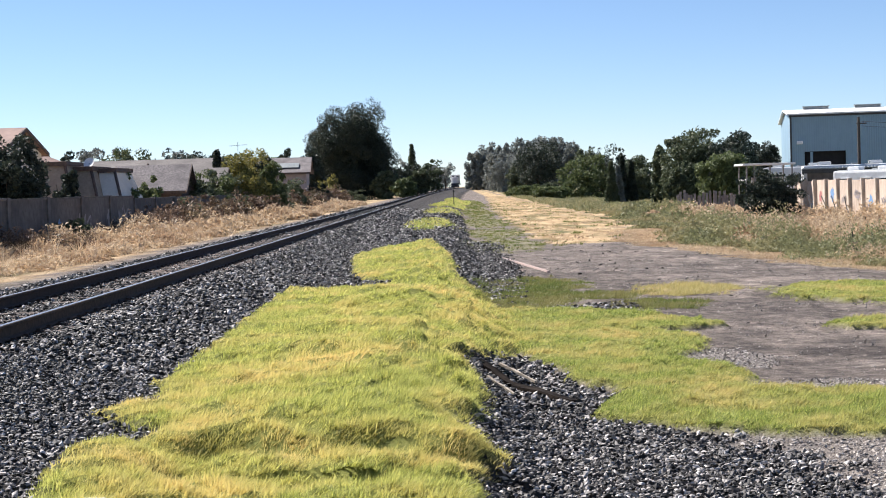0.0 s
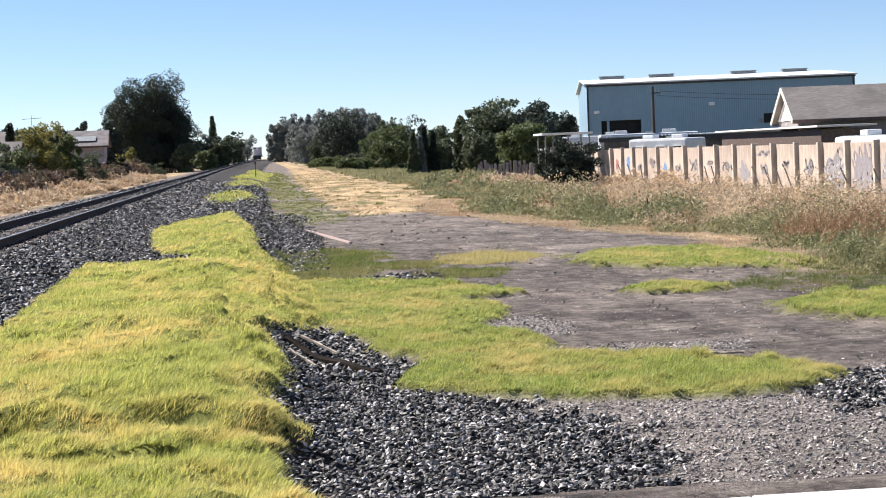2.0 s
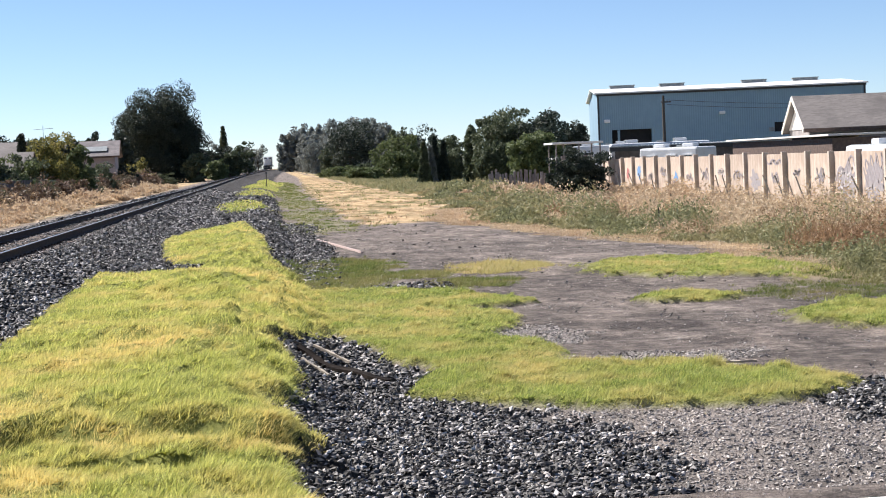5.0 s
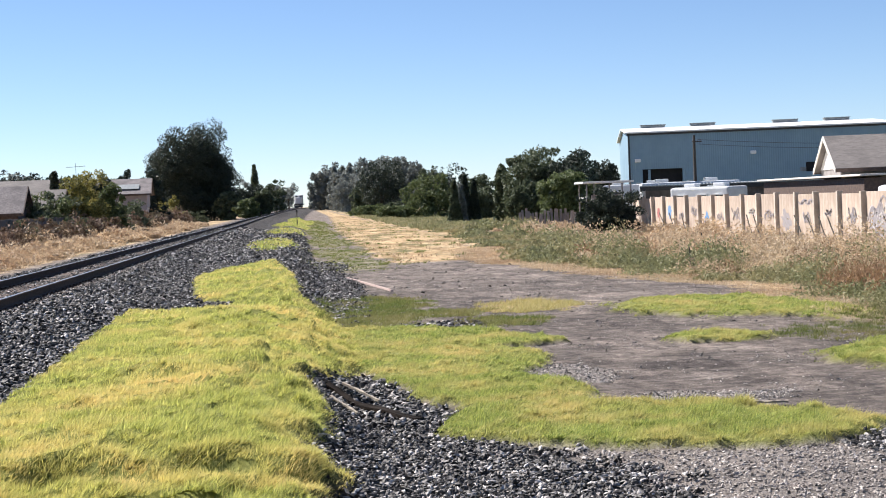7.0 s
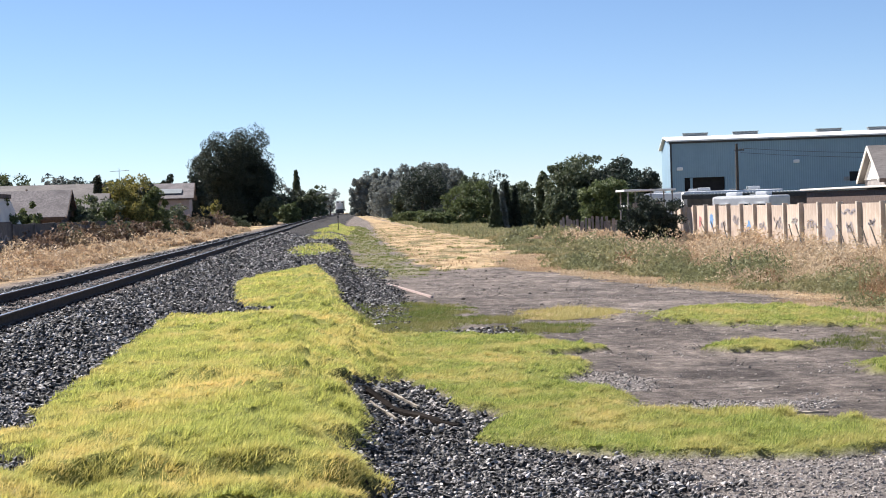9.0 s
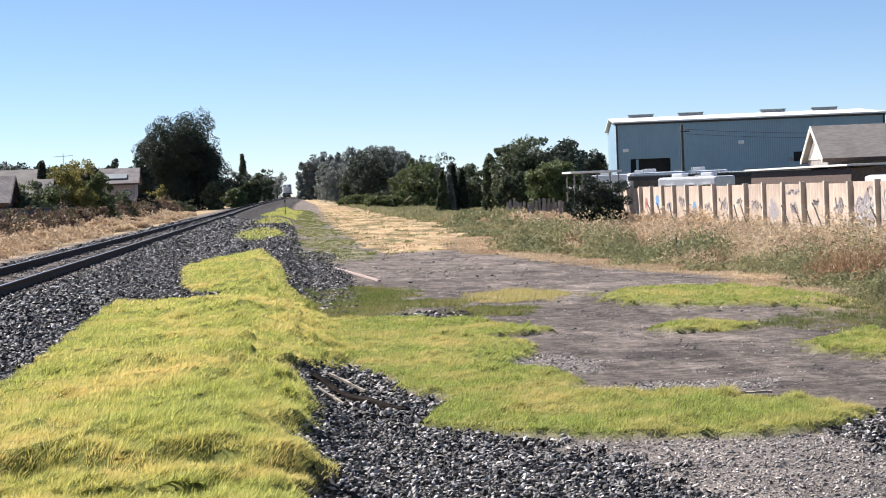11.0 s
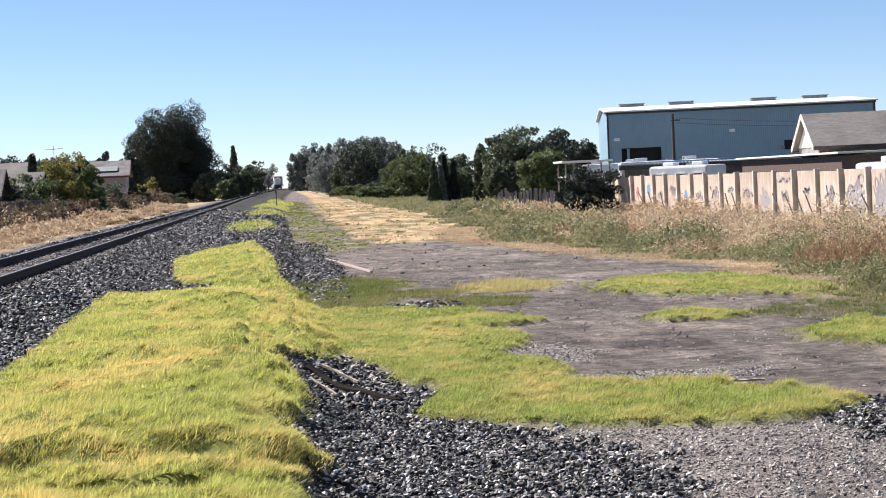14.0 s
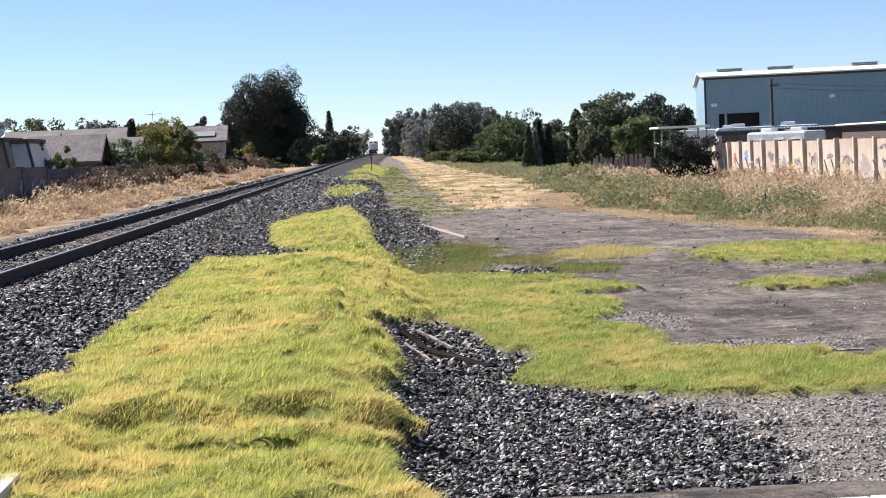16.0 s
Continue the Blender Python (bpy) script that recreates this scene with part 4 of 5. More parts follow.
for i, (x, y, h, w, leaf) in enumerate(((23.3, 156, 7.6, 6.4, L_OLIVE), (26.6, 152, 7.2, 6.0, L_DARK), (24.4, 143, 5.0, 5.0, L_GREEN), (41.2, 212, 7.2, 5.2, L_DARK), (21.6, 150, 4.4, 3.2, L_OLIVE))):
    tree("oak_tree", x, y, h, w, leaf, "broad dark green oak behind the weeds", n=20000, clumps_n=190, size=0.16, clear=0.0, shape="mound", seed=100 + i, group="oaks by the yard")
tree("shrub", 18.6, 94, 3.1, 3.9, L_DARK, "dark rounded shrub at the end of the concrete wall", "shrub", n=16000, clumps_n=120, size=0.09, clear=0.0, seed=121, shape="mound")

# ------------------------------------------------ concrete wall on the right
def post_mesh():
    bm = box(0.27, 0.2, 2.6, bevel=0.012)
    me = bpy.data.meshes.new("post")
    bm.to_mesh(me), bm.free()
    me.materials.append(POSTC)
    return me


def panel_mesh(length):
    bm = box(0.12, length, 2.46, bevel=0.01)
    me = bpy.data.meshes.new("panel")
    bm.to_mesh(me), bm.free()
    me.materials.append(CONCRETE)
    return me


wall_right = empty("wall_east", pose(24, 0, 0), "pinkish concrete panel wall with posts and graffiti", "wall", kind="structure")
pm, gm = post_mesh(), panel_mesh(2.7)
POST_Y = [56.3 + 3.08 * i for i in range(19)]
wall_rng = random.Random(9)
for i, y in enumerate(POST_Y):
    z = float(land(24, y)) - 0.12
    p = new("post", pm)
    p.parent = wall_right
    p.location, p.rotation_euler = (wall_rng.uniform(-0.03, 0.03), y, z), (0, radians(wall_rng.uniform(-1.0, 1.0)), 0)
    if i < len(POST_Y) - 1:
        q = new("panel", gm)
        q.parent = wall_right
        q.location = (0.11, y + 1.54, z + 0.05 + wall_rng.uniform(-0.03, 0.03))

# paint left on the wall: thin ragged patches and looping strokes, a few millimetres proud of the panels
PAINT = {name: surface("spray_" + name, tuple(0.8 * v for v in c), c, 7, rough=0.7, bump=0.0) for name, c in
         (("blue", (0.16, 0.30, 0.52)), ("dark", (0.32, 0.285, 0.29)), ("red", (0.42, 0.16, 0.15)), ("white", (0.52, 0.48, 0.46)), ("grey", (0.34, 0.31, 0.31)))}


def paint_patch(w, h, seed):
    """A ragged patch in the plane x = 0."""
    g = random.Random(seed)
    bm = bmesh.new()
    mid = bm.verts.new((0, 0, 0))
    ring = []
    for k in range(18):
        a = k * math.pi / 9
        r = g.uniform(0.5, 1.12)
        ring.append(bm.verts.new((0, math.cos(a) * w / 2 * r, math.sin(a) * h / 2 * r)))
    for k in range(18):
        bm.faces.new((mid, ring[k], ring[(k + 1) % 18]))
    return bm


def paint_stroke(w, h, seed, thick=0.07):
    """A looping flat stroke in the plane x = 0."""
    g = random.Random(seed)
    bm = bmesh.new()
    k1, k2, ph = g.uniform(1.5, 3.5), g.uniform(3, 6), g.uniform(0, 6)
    pts = []
    for n in range(141):
        t = n / 3.5
        pts.append(Vector((0, -w / 2 + w * t / 40 + 0.12 * w * math.sin(k2 * t / 6 + ph), h / 2 * math.sin(k1 * t / 5 + ph) * (0.6 + 0.4 * math.sin(t * 0.7)))))
    prev = None
    for p, q in zip(pts, pts[1:]):
        d = (q - p).normalized()
        s = Vector((0, -d.z, d.y)) * thick / 2
        pair = (bm.verts.new(p + s), bm.verts.new(p - s))
        if prev:
            bm.faces.new((prev[0], prev[1], pair[1], pair[0]))
        prev = pair
    return bm


MARKS = [(11, 0, "blue", 1.3, 0.9, 0.1, -0.15), (14, 0, "blue", 1.2, 1.0, 0.2, 0.25), (15, 0, "red", 0.9, 1.1, 0.3, 0.1), (6, 0, "grey", 1.8, 1.2, 0.2, -0.2), (5, 1, "dark", 2.2, 0.35, 0, 0.75),
         (2, 0, "grey", 2.3, 1.9, 0, -0.1), (1, 0, "grey", 2.4, 2.0, 0, -0.1), (0, 0, "grey", 2.4, 2.0, 0, -0.1)]
mark_rng = random.Random(21)
for i in (0, 0, 1, 1, 2, 2, 3, 3, 4, 5, 7, 8, 9, 10, 12, 13):
    big = i < 3
    MARKS.append((i, 1, mark_rng.choice(("dark", "dark", "grey", "white")), mark_rng.uniform(1.9, 2.3) if big else mark_rng.uniform(0.8, 1.7), mark_rng.uniform(1.1, 1.6) if big else mark_rng.uniform(0.3, 0.7), mark_rng.uniform(-0.2, 0.2), mark_rng.uniform(-0.1, 0.35)))
for k, (i, kind, colour, w, h, dy, z) in enumerate(MARKS):
    bm = paint_stroke(w, h, 300 + k, 0.09) if kind else paint_patch(w, h, 300 + k)
    part("graffiti_patch", bm, PAINT[colour], wall_right, m=pose(0.045 - 0.0008 * k, POST_Y[i] + 1.54 + dy, -0.05 + z))

STAKE = surface("dark_stake", (0.04, 0.035, 0.03), (0.09, 0.075, 0.06), 12, rough=0.9)
stake_rng = random.Random(3)
for y in (111.0, 106.4, 102.3, 98.8, 96.1, 92.9, 79.2, 78.0, 71.4, 69.7, 68.0, 66.8, 60.2, 56.8):
    zg = float(land(22.6, y - 1.2))
    bm = tube([(0, 0, 0), (0.1, 0.9 + stake_rng.uniform(-0.2, 0.4), 0.62 + stake_rng.uniform(-0.1, 0.15)), (0.15, 1.9, 1.25)], [0.035, 0.032, 0.03], 6)
    tagged(part("leaning_stake", bm, STAKE, m=pose(22.6, y - 2.1, zg + 0.15)), "thin dark stake leaning in dry weeds", "stake", "leaning stakes")

for x, y, h in ((13.1, 50, 0.9), (14.4, 53, 1.0), (11.6, 46.5, 0.8), (16.0, 62, 1.0)):
    bm = tube([(0, 0, -0.2), (0.03, 0.01, h * 0.5), (0.02, 0.03, h * 0.88)], [0.026, 0.024, 0.022], 6)
    tagged(part("fence_post", bm, STAKE, m=pose(x, y, float(land(x, y)), 2, -2, 0)), "short dark old fence post standing in weeds", "fence post", "old fence posts")

# ------------------------------------------------ buildings
SIDING = surface("blue_grey_metal_siding", (0.23, 0.345, 0.43), (0.255, 0.375, 0.46), 1.5, (0.215, 0.32, 0.40), 0.25, rough=0.55, bump=0.0)
sn, sl = SIDING.node_tree.nodes, SIDING.node_tree.links
rib = sn.new("ShaderNodeTexWave")
rib.inputs["Scale"].default_value = 1.6
sl.new(sn.new("ShaderNodeTexCoord").outputs["Object"], rib.inputs["Vector"])
rb = sn.new("ShaderNodeBump")
rb.inputs["Strength"].default_value, rb.inputs["Distance"].default_value = 0.5, 0.03
sl.new(rib.outputs["Fac"], rb.inputs["Height"]), sl.new(rb.outputs[0], sn["Principled BSDF"].inputs["Normal"])
WHITE = surface("white_painted_metal", (0.74, 0.74, 0.73), (0.82, 0.82, 0.81), 4, (0.66, 0.65, 0.62), 0.6, rough=0.45, bump=0.05)
TRIM = surface("dark_trim", (0.03, 0.033, 0.038), (0.05, 0.052, 0.055), 5, rough=0.6)
VENT = surface("grey_vent_metal", (0.20, 0.22, 0.22), (0.30, 0.32, 0.32), 5, rough=0.5, metal=0.3)
# Near-black colour that stands in for unlit interiors.
DARKIN = surface("dark_interior", (0.012, 0.013, 0.016), (0.02, 0.02, 0.022), 3, rough=0.9, bump=0)
GLASSY = surface("dark_window_glass", (0.025, 0.03, 0.035), (0.035, 0.04, 0.045), 2, rough=0.12, bump=0)
LAMPW = surface("white_lamp_cover", (0.8, 0.8, 0.78), (0.85, 0.85, 0.83), 5, rough=0.4, bump=0)
SHINGLE = surface("grey_shingles", (0.125, 0.112, 0.104), (0.20, 0.18, 0.168), 5, (0.10, 0.09, 0.085), 0.5, bump=0.4, stretch=(0.5, 1, 4), depth=0.02)
SHINGLE_B = surface("brown_shingles", (0.20, 0.125, 0.10), (0.30, 0.20, 0.165), 5, (0.17, 0.11, 0.09), 0.5, bump=0.4, stretch=(0.5, 1, 4), depth=0.02)
SHINGLE_M = surface("mauve_shingles", (0.10, 0.088, 0.09), (0.22, 0.195, 0.195), 7, (0.085, 0.075, 0.078), 0.8, bump=0.4, depth=0.02)
STUCCO = surface("tan_stucco", (0.46, 0.37, 0.28), (0.53, 0.43, 0.33), 8, (0.40, 0.32, 0.25), 0.5, bump=0.2)
STUCCO_W = surface("cream_stucco", (0.66, 0.62, 0.55), (0.73, 0.69, 0.62), 8, (0.58, 0.54, 0.48), 0.6, bump=0.2)
STUCCO_P = surface("pinkish_stucco", (0.44, 0.36, 0.33), (0.52, 0.43, 0.39), 8, (0.38, 0.31, 0.28), 0.5, bump=0.2)
TANSH = surface("tan_shingles", (0.30, 0.235, 0.17), (0.40, 0.32, 0.24), 6, (0.26, 0.2, 0.15), 0.7, bump=0.4, depth=0.02)
BROWN = surface("dark_brown_wood", (0.075, 0.05, 0.04), (0.13, 0.09, 0.07), 6, rough=0.8)
CAMPERW = surface("faded_camper_paint", (0.62, 0.63, 0.64), (0.74, 0.75, 0.75), 3, (0.52, 0.53, 0.54), 0.8, rough=0.45, bump=0.05)
GREYW = surface("grey_weathered_boards", (0.22, 0.20, 0.19), (0.34, 0.31, 0.29), 4, (0.17, 0.155, 0.15), 0.7, stretch=(3, 3, 0.4), vary=0.2)


def window(parent, w, h, m, name="window"):
    """A window: frame, sill and pane, facing local -y."""
    bm = bmesh.new()
    for sx, sz, x, z in ((w, 0.08, 0, 0), (w, 0.08, 0, h - 0.08), (0.08, h, -w / 2 + 0.04, 0), (0.08, h, w / 2 - 0.04, 0)):
        box(sx, 0.08, sz, x, 0, z, bm=bm)
    fr = part(name, bm, WHITE, parent, m=m)
    part("pane", box(w - 0.16, 0.02, h - 0.16, 0, 0.02, 0.08), GLASSY, fr)
    return fr


def gable_house(name, m, w, d, eave, ridge, walls, roof, label, over=0.45, windows=(), group="", gable=None):
    """A house with its ridge along local x, from 0 to w; d deep in y, from 0 to d."""
    ob = empty(name, m, label, "house", group)
    bm = prism([(0, 0), (d, 0), (d, eave), (d / 2, ridge - 0.12), (0, eave)], 0, w)
    bmesh.ops.transform(bm, matrix=Matrix(((0, 1, 0, 0), (1, 0, 0, 0), (0, 0, 1, 0), (0, 0, 0, 1))), verts=bm.verts)
    bmesh.ops.recalc_face_normals(bm, faces=bm.faces)
    part("wall", bm, walls, ob)
    slope = (ridge - eave) / (d / 2)
    for y0, sgn in ((0, 1), (d, -1)):
        bm = bmesh.new()
        pts = []
        for x in (-over, w + over):
            for yy, zz in ((y0 - sgn * over, eave - slope * over), (d / 2, ridge)):
                pts.append(bm.verts.new((x, yy, zz)))
                pts.append(bm.verts.new((x, yy, zz + 0.16)))
        bmesh.ops.convex_hull(bm, input=bm.verts)
        part("roof_slope", bm, roof, ob)
        bm = box(w + 2 * over, 0.06, 0.2, w / 2, y0 - sgn * (over + 0.03), eave - slope * over - 0.05)
        part("fascia", bm, BROWN, ob)
    for x in (-over - 0.03, w + over + 0.03):
        bm = bmesh.new()
        for sgn in (1, -1):
            y0 = d / 2 - sgn * (d / 2 + over)
            p = [bm.verts.new((x + dx, yy, zz)) for dx in (-0.03, 0.03) for yy, zz in ((y0, eave - slope * over - 0.06), (y0, eave - slope * over + 0.15), (d / 2, ridge + 0.15), (d / 2, ridge - 0.06))]
            for f in ((0, 1, 2, 3), (7, 6, 5, 4), (0, 4, 5, 1), (1, 5, 6, 2), (2, 6, 7, 3), (3, 7, 4, 0)):
                bm.faces.new([p[i] for i in f])
        part("bargeboard", bm, gable or BROWN, ob)
    for x, z, ww, hh in windows:
        window(ob, ww, hh, pose(x, -0.03, z))
    return ob


# large metal warehouse
WH = pose(29.75, 140, -1.45, 0, 0, -9.8)
warehouse = empty("warehouse", WH, "large blue-grey metal warehouse with a white roof", "warehouse")
L, DP, EV, RG = 23.6, 25.0, 8.22, 9.05
door_x0, door_x1, door_z = 1.15, 4.7, 5.0
win_x0, win_x1, win_z0, win_z1 = 15.6, 17.0, 4.25, 5.1
for x0, x1, z0, z1 in ((0, door_x0, 0, EV), (door_x0, door_x1, door_z, EV), (door_x1, win_x0, 0, EV), (win_x0, win_x1, 0, win_z0), (win_x0, win_x1, win_z1, EV), (win_x1, L, 0, EV)):
    part("front_wall_panel", box(x1 - x0, 0.2, z1 - z0, (x0 + x1) / 2, 0.1, z0), SIDING, warehouse)
for x, nm in ((0.1, "end_wall"), (L - 0.1, "end_wall")):
    bm = prism([(0.2, 0), (DP, 0), (DP, EV), (DP / 2, RG), (0.2, EV)], x - 0.1, x + 0.1)
    bmesh.ops.transform(bm, matrix=Matrix(((0, 1, 0, 0), (1, 0, 0, 0), (0, 0, 1, 0), (0, 0, 0, 1))), verts=bm.verts)
    bmesh.ops.recalc_face_normals(bm, faces=bm.faces)
    part(nm, bm, SIDING, warehouse)
part("back_wall", box(L - 0.4, 0.2, EV, L / 2, DP - 0.1, 0), SIDING, warehouse)
for y0, sgn in ((-0.25, 1), (DP + 0.25, -1)):
    bm = bmesh.new()
    for x in (-0.3, L + 0.3):
        for yy, zz in ((y0, EV + 0.02), (DP / 2, RG + 0.04)):
            bm.verts.new((x, yy, zz)), bm.verts.new((x, yy, zz + 0.12))
    bmesh.ops.convex_hull(bm, input=bm.verts)
    part("roof_slope", bm, WHITE, warehouse, "white metal roof")
part("eave_trim", box(L + 0.3, 0.1, 0.22, L / 2, -0.06, EV - 0.16), TRIM, warehouse)
for x in (0.0, L):
    part("corner_trim", box(0.16, 0.12, EV - 0.1, x, -0.03, 0), TRIM, warehouse)
for i, x in enumerate((1.75, 6.55, 14.45, 19.35)):
    v = part("roof_vent", box(2.35, 0.9, 0.36, x + 1.1, DP / 2, RG + 0.0, 0.03), VENT, warehouse, "grey ridge vent")
    part("vent_cap", box(2.5, 1.05, 0.07, x + 1.1, DP / 2, RG + 0.37), VENT, v)
# Near-black sheets put the shade inside door and window into colour.
part("door_recess", box(door_x1 - door_x0, 0.1, door_z, (door_x0 + door_x1) / 2, 0.6, 0), DARKIN, warehouse, "near-black sheet for the shade inside the open doorway")
part("door_track", box(0.22, 0.12, door_z - 0.05, 1.75, -0.05, 0), SIDING, warehouse)
part("window_opening", box(win_x1 - win_x0, 0.08, win_z1 - win_z0, (win_x0 + win_x1) / 2, 0.12, win_z0), DARKIN, warehouse)
part("window_louvre", box(0.5, 0.1, 0.35, win_x0 - 0.25, -0.06, win_z0 + 0.05), VENT, warehouse)
for x, z in ((0.75, 5.75), (11.0, 6.1)):
    bm = box(0.52, 0.26, 0.3, x, -0.14, z - 0.1, 0.07)
    part("wall_lamp", bm, LAMPW, warehouse, "white wall lamp")
part("side_door", box(0.06, 0.9, 2.2, -0.04, 3.0, 0), DARKIN, warehouse)

# house with grey roof behind the concrete wall
# Grey board walls stand in for eave shade; the gable panel stays cream.
right_house = gable_house("house", pose(28.85, 82, -1.4, 0, 0, -9.3), 15.0, 6.4, 3.75, 5.42, GREYW, SHINGLE, "cream house with a weathered grey shingle roof", 0.35, ((3, 1.0, 1.5, 1.2), (9, 1.0, 2.0, 1.2)), gable=STUCCO_W)

gable_bm = prism([(0.1, 3.72), (6.3, 3.72), (3.2, 5.3)], -0.05, -0.02)
bmesh.ops.transform(gable_bm, matrix=Matrix(((0, 1, 0, 0), (1, 0, 0, 0), (0, 0, 1, 0), (0, 0, 0, 1))), verts=gable_bm.verts)
bmesh.ops.recalc_face_normals(gable_bm, faces=gable_bm.faces)
part("gable_panel", gable_bm, STUCCO_W, right_house, "cream gable panel")

# long low shed with a corrugated roof
shed = empty("long_shed", pose(25.6, 117, -1.35, 0, 0, -13), "long low dark shed with a corrugated metal roof", "shed")
part("wall", box(13.6, 3.0, 3.15, 7.2, 1.5, 0), GREYC, shed)
bm = bmesh.new()
for i in range(56):
    x = 0.12 + i * 0.26
    tube([(x, -0.35, 3.26), (x, 3.2, 3.34)], [0.06, 0.06], 6, bm)
box(14.6, 3.5, 0.05, 7.3, 1.42, 3.24, bm=bm)
part("corrugated_roof", bm, VENT, shed, "grey corrugated roof with pale ribs")
part("fascia", box(14.4, 0.07, 0.3, 7.2, -0.2, 2.93), TRIM, shed)

# flat-roofed store close behind the wall
store = empty("flat_roof_store", pose(27, 73.6, -1.35), "low brown store with a pale flat roof", "shed")
part("wall", box(2.4, 16.4, 3.08, 1.2, 8.2, 0, 0.02), BROWN, store)
part("end_wall", box(2.3, 0.06, 2.9, 1.2, 16.45, 0.1), STUCCO, store)
part("roof", box(3.0, 17.0, 0.1, 1.2, 8.2, 3.18, 0.02), STUCCO_W, store, "pale roof edge")
part("rafter", box(2.5, 0.12, 0.1, 1.2, 3, 3.08), STUCCO, store)


def camper(name, m, length, label, wind=False, tall=2.95):
    """A travel trailer: rounded body, windows with frames, roof units, stripe and wheels; length along local x."""
    ob = empty(name, m, label, "camper", "parked campers")
    up = tall - 2.5
    bm = box(length, 2.4, tall, 0, 0, 0.55, 0.16)
    part("body", bm, CAMPERW, ob)
    part("stripe", box(length - 0.4, 2.42, 0.12, 0, 0, 1.25), VENT, ob)
    for x in (-length * 0.3, length * 0.05, length * 0.33):
        window(ob, 1.0, 0.6, pose(x, -1.22, 1.95 + up))
    for x in (-length * 0.28, length * 0.22):
        u = part("air_conditioner", box(0.95, 0.7, 0.29, x, 0, 3.04 + up, 0.08), CAMPERW, ob)
        part("grille", box(0.05, 0.6, 0.2, x - 0.51, 0, 3.12 + up), VENT, u)
    part("roof_hatch", box(0.5, 0.5, 0.14, length * 0.02, 0.3, 3.04 + up, 0.04), VENT, ob)
    part("roof_rail", tube([(-length / 2 + 0.3, -1.0, 3.06 + up), (length / 2 - 0.3, -1.0, 3.06 + up)], [0.025, 0.025], 6), VENT, ob)
    for x in (-0.5, 0.5):
        for y in (-1.05, 1.05):
            bm = tube([(x, y - 0.12, 0.33), (x, y + 0.12, 0.33)], [0.33, 0.33], 14)
            wheel = part("wheel", bm, TRIM, ob)
            part("rim", tube([(x, y - 0.13, 0.33), (x, y + 0.13, 0.33)], [0.18, 0.18], 10), VENT, wheel)
    if wind:
        bm = prism([(0, 0), (0.95, 0), (0.35, 0.62), (0, 0.62)], -1.1, 1.1)
        part("windscreen", bm, GLASSY, ob, m=pose(length / 2, 0, 2.1 + up))
        part("visor", box(0.9, 2.3, 0.06, length / 2 + 0.2, 0, 2.78 + up, 0.02), WHITE, ob)
    return ob


camper("camper", pose(27.6, 127, -1.35, 0, 0, -12), 5.6, "white camper with roof units parked behind the wall")
camper("camper", pose(30.4, 121, -1.32, 0, 0, -8), 7.6, "long white camper with roof units parked by the shed")
camper("camper", pose(27.4, 66.6, -1.36, 0, 0, -92), 7.0, "white motorhome close behind the concrete wall", True, 2.15)
camper("camper", pose(29.0, 110, -1.36, 0, 0, -50), 5.0, "small white camper beside the concrete wall", False, 2.5)

# open carport and the board fence beside it
carport = empty("carport", pose(19.8, 108, 0), "grey carport with a flat pale roof", "carport")
part("roof", box(3.6, 3.4, 0.14, 1.6, 1.6, 2.22, 0.02), WHITE, carport)
for x, y in ((0.1, 0.1), (0.62, 0.1), (1.7, 0.1), (3.2, 0.1), (0.1, 3.0), (3.2, 3.0)):
    part("post", box(0.09, 0.09, 2.22 - float(land(19.8 + x, 108 + y)) + 0.1, x, y, float(land(19.8 + x, 108 + y)) - 0.1, 0.01), GREYW, carport)
part("side_rail", box(0.08, 2.8, 0.1, 0.1, 1.6, 1.2), WHITE, carport)
part("rear_boarding", box(2.2, 0.08, 2.6, 2.1, 3.2, -1.2), GREYW, carport)
fence = empty("board_fence", pose(15.8, 112, 0), "leaning grey weathered board fence", "fence")
fence_rng = random.Random(8)
for i in range(22):
    zg = float(land(15.8 + i * 0.19, 112))
    part("board", box(0.16, 0.03, fence_rng.uniform(1.5, 1.9), 0, 0, 0), GREYW, fence, m=pose(15.8 + i * 0.19, 112 + 0.05 * (i % 2), zg - 0.1, fence_rng.uniform(-3, 3), fence_rng.uniform(-4, 4), 0))
    fence.children[-1].matrix_parent_inverse = fence.matrix_world.inverted()

# utility pole and wires
pole = empty("utility_pole", pose(30.62, 120, -1.4), "dark wooden utility pole with a crossarm", "utility pole")
part("shaft", tube([(0, 0, 0), (0, 0, 7.15)], [0.16, 0.10], 10), STAKE, pole)
part("crossarm", box(0.75, 0.1, 0.1, 0.22, 0, 6.6, 0.01), STAKE, pole)
for x in (-0.08, 0.25, 0.5):
    part("insulator", tube([(x, 0, 6.67), (x, 0, 6.83)], [0.05, 0.03], 8), VENT, pole)
for k, dz in enumerate((0.0, -0.35)):
    pts = [(0.3 + 34 * t / 12, 0.0 - 6 * t / 12, 6.8 + dz - 3.4 * (t / 12) * (1 - t / 12)) for t in range(13)]
    part("cable", tube(pts, [0.018] * 13, 5), TRIM, pole)
far_pole = empty("utility_pole", pose(64, 150, -1.5), "distant utility pole above the house roof", "utility pole")
part("shaft", tube([(0, 0, 0), (0, 0, 8.75)], [0.16, 0.10], 8), STAKE, far_pole)
part("crossarm", box(2.2, 0.1, 0.12, 0, 0, 8.4), STAKE, far_pole)

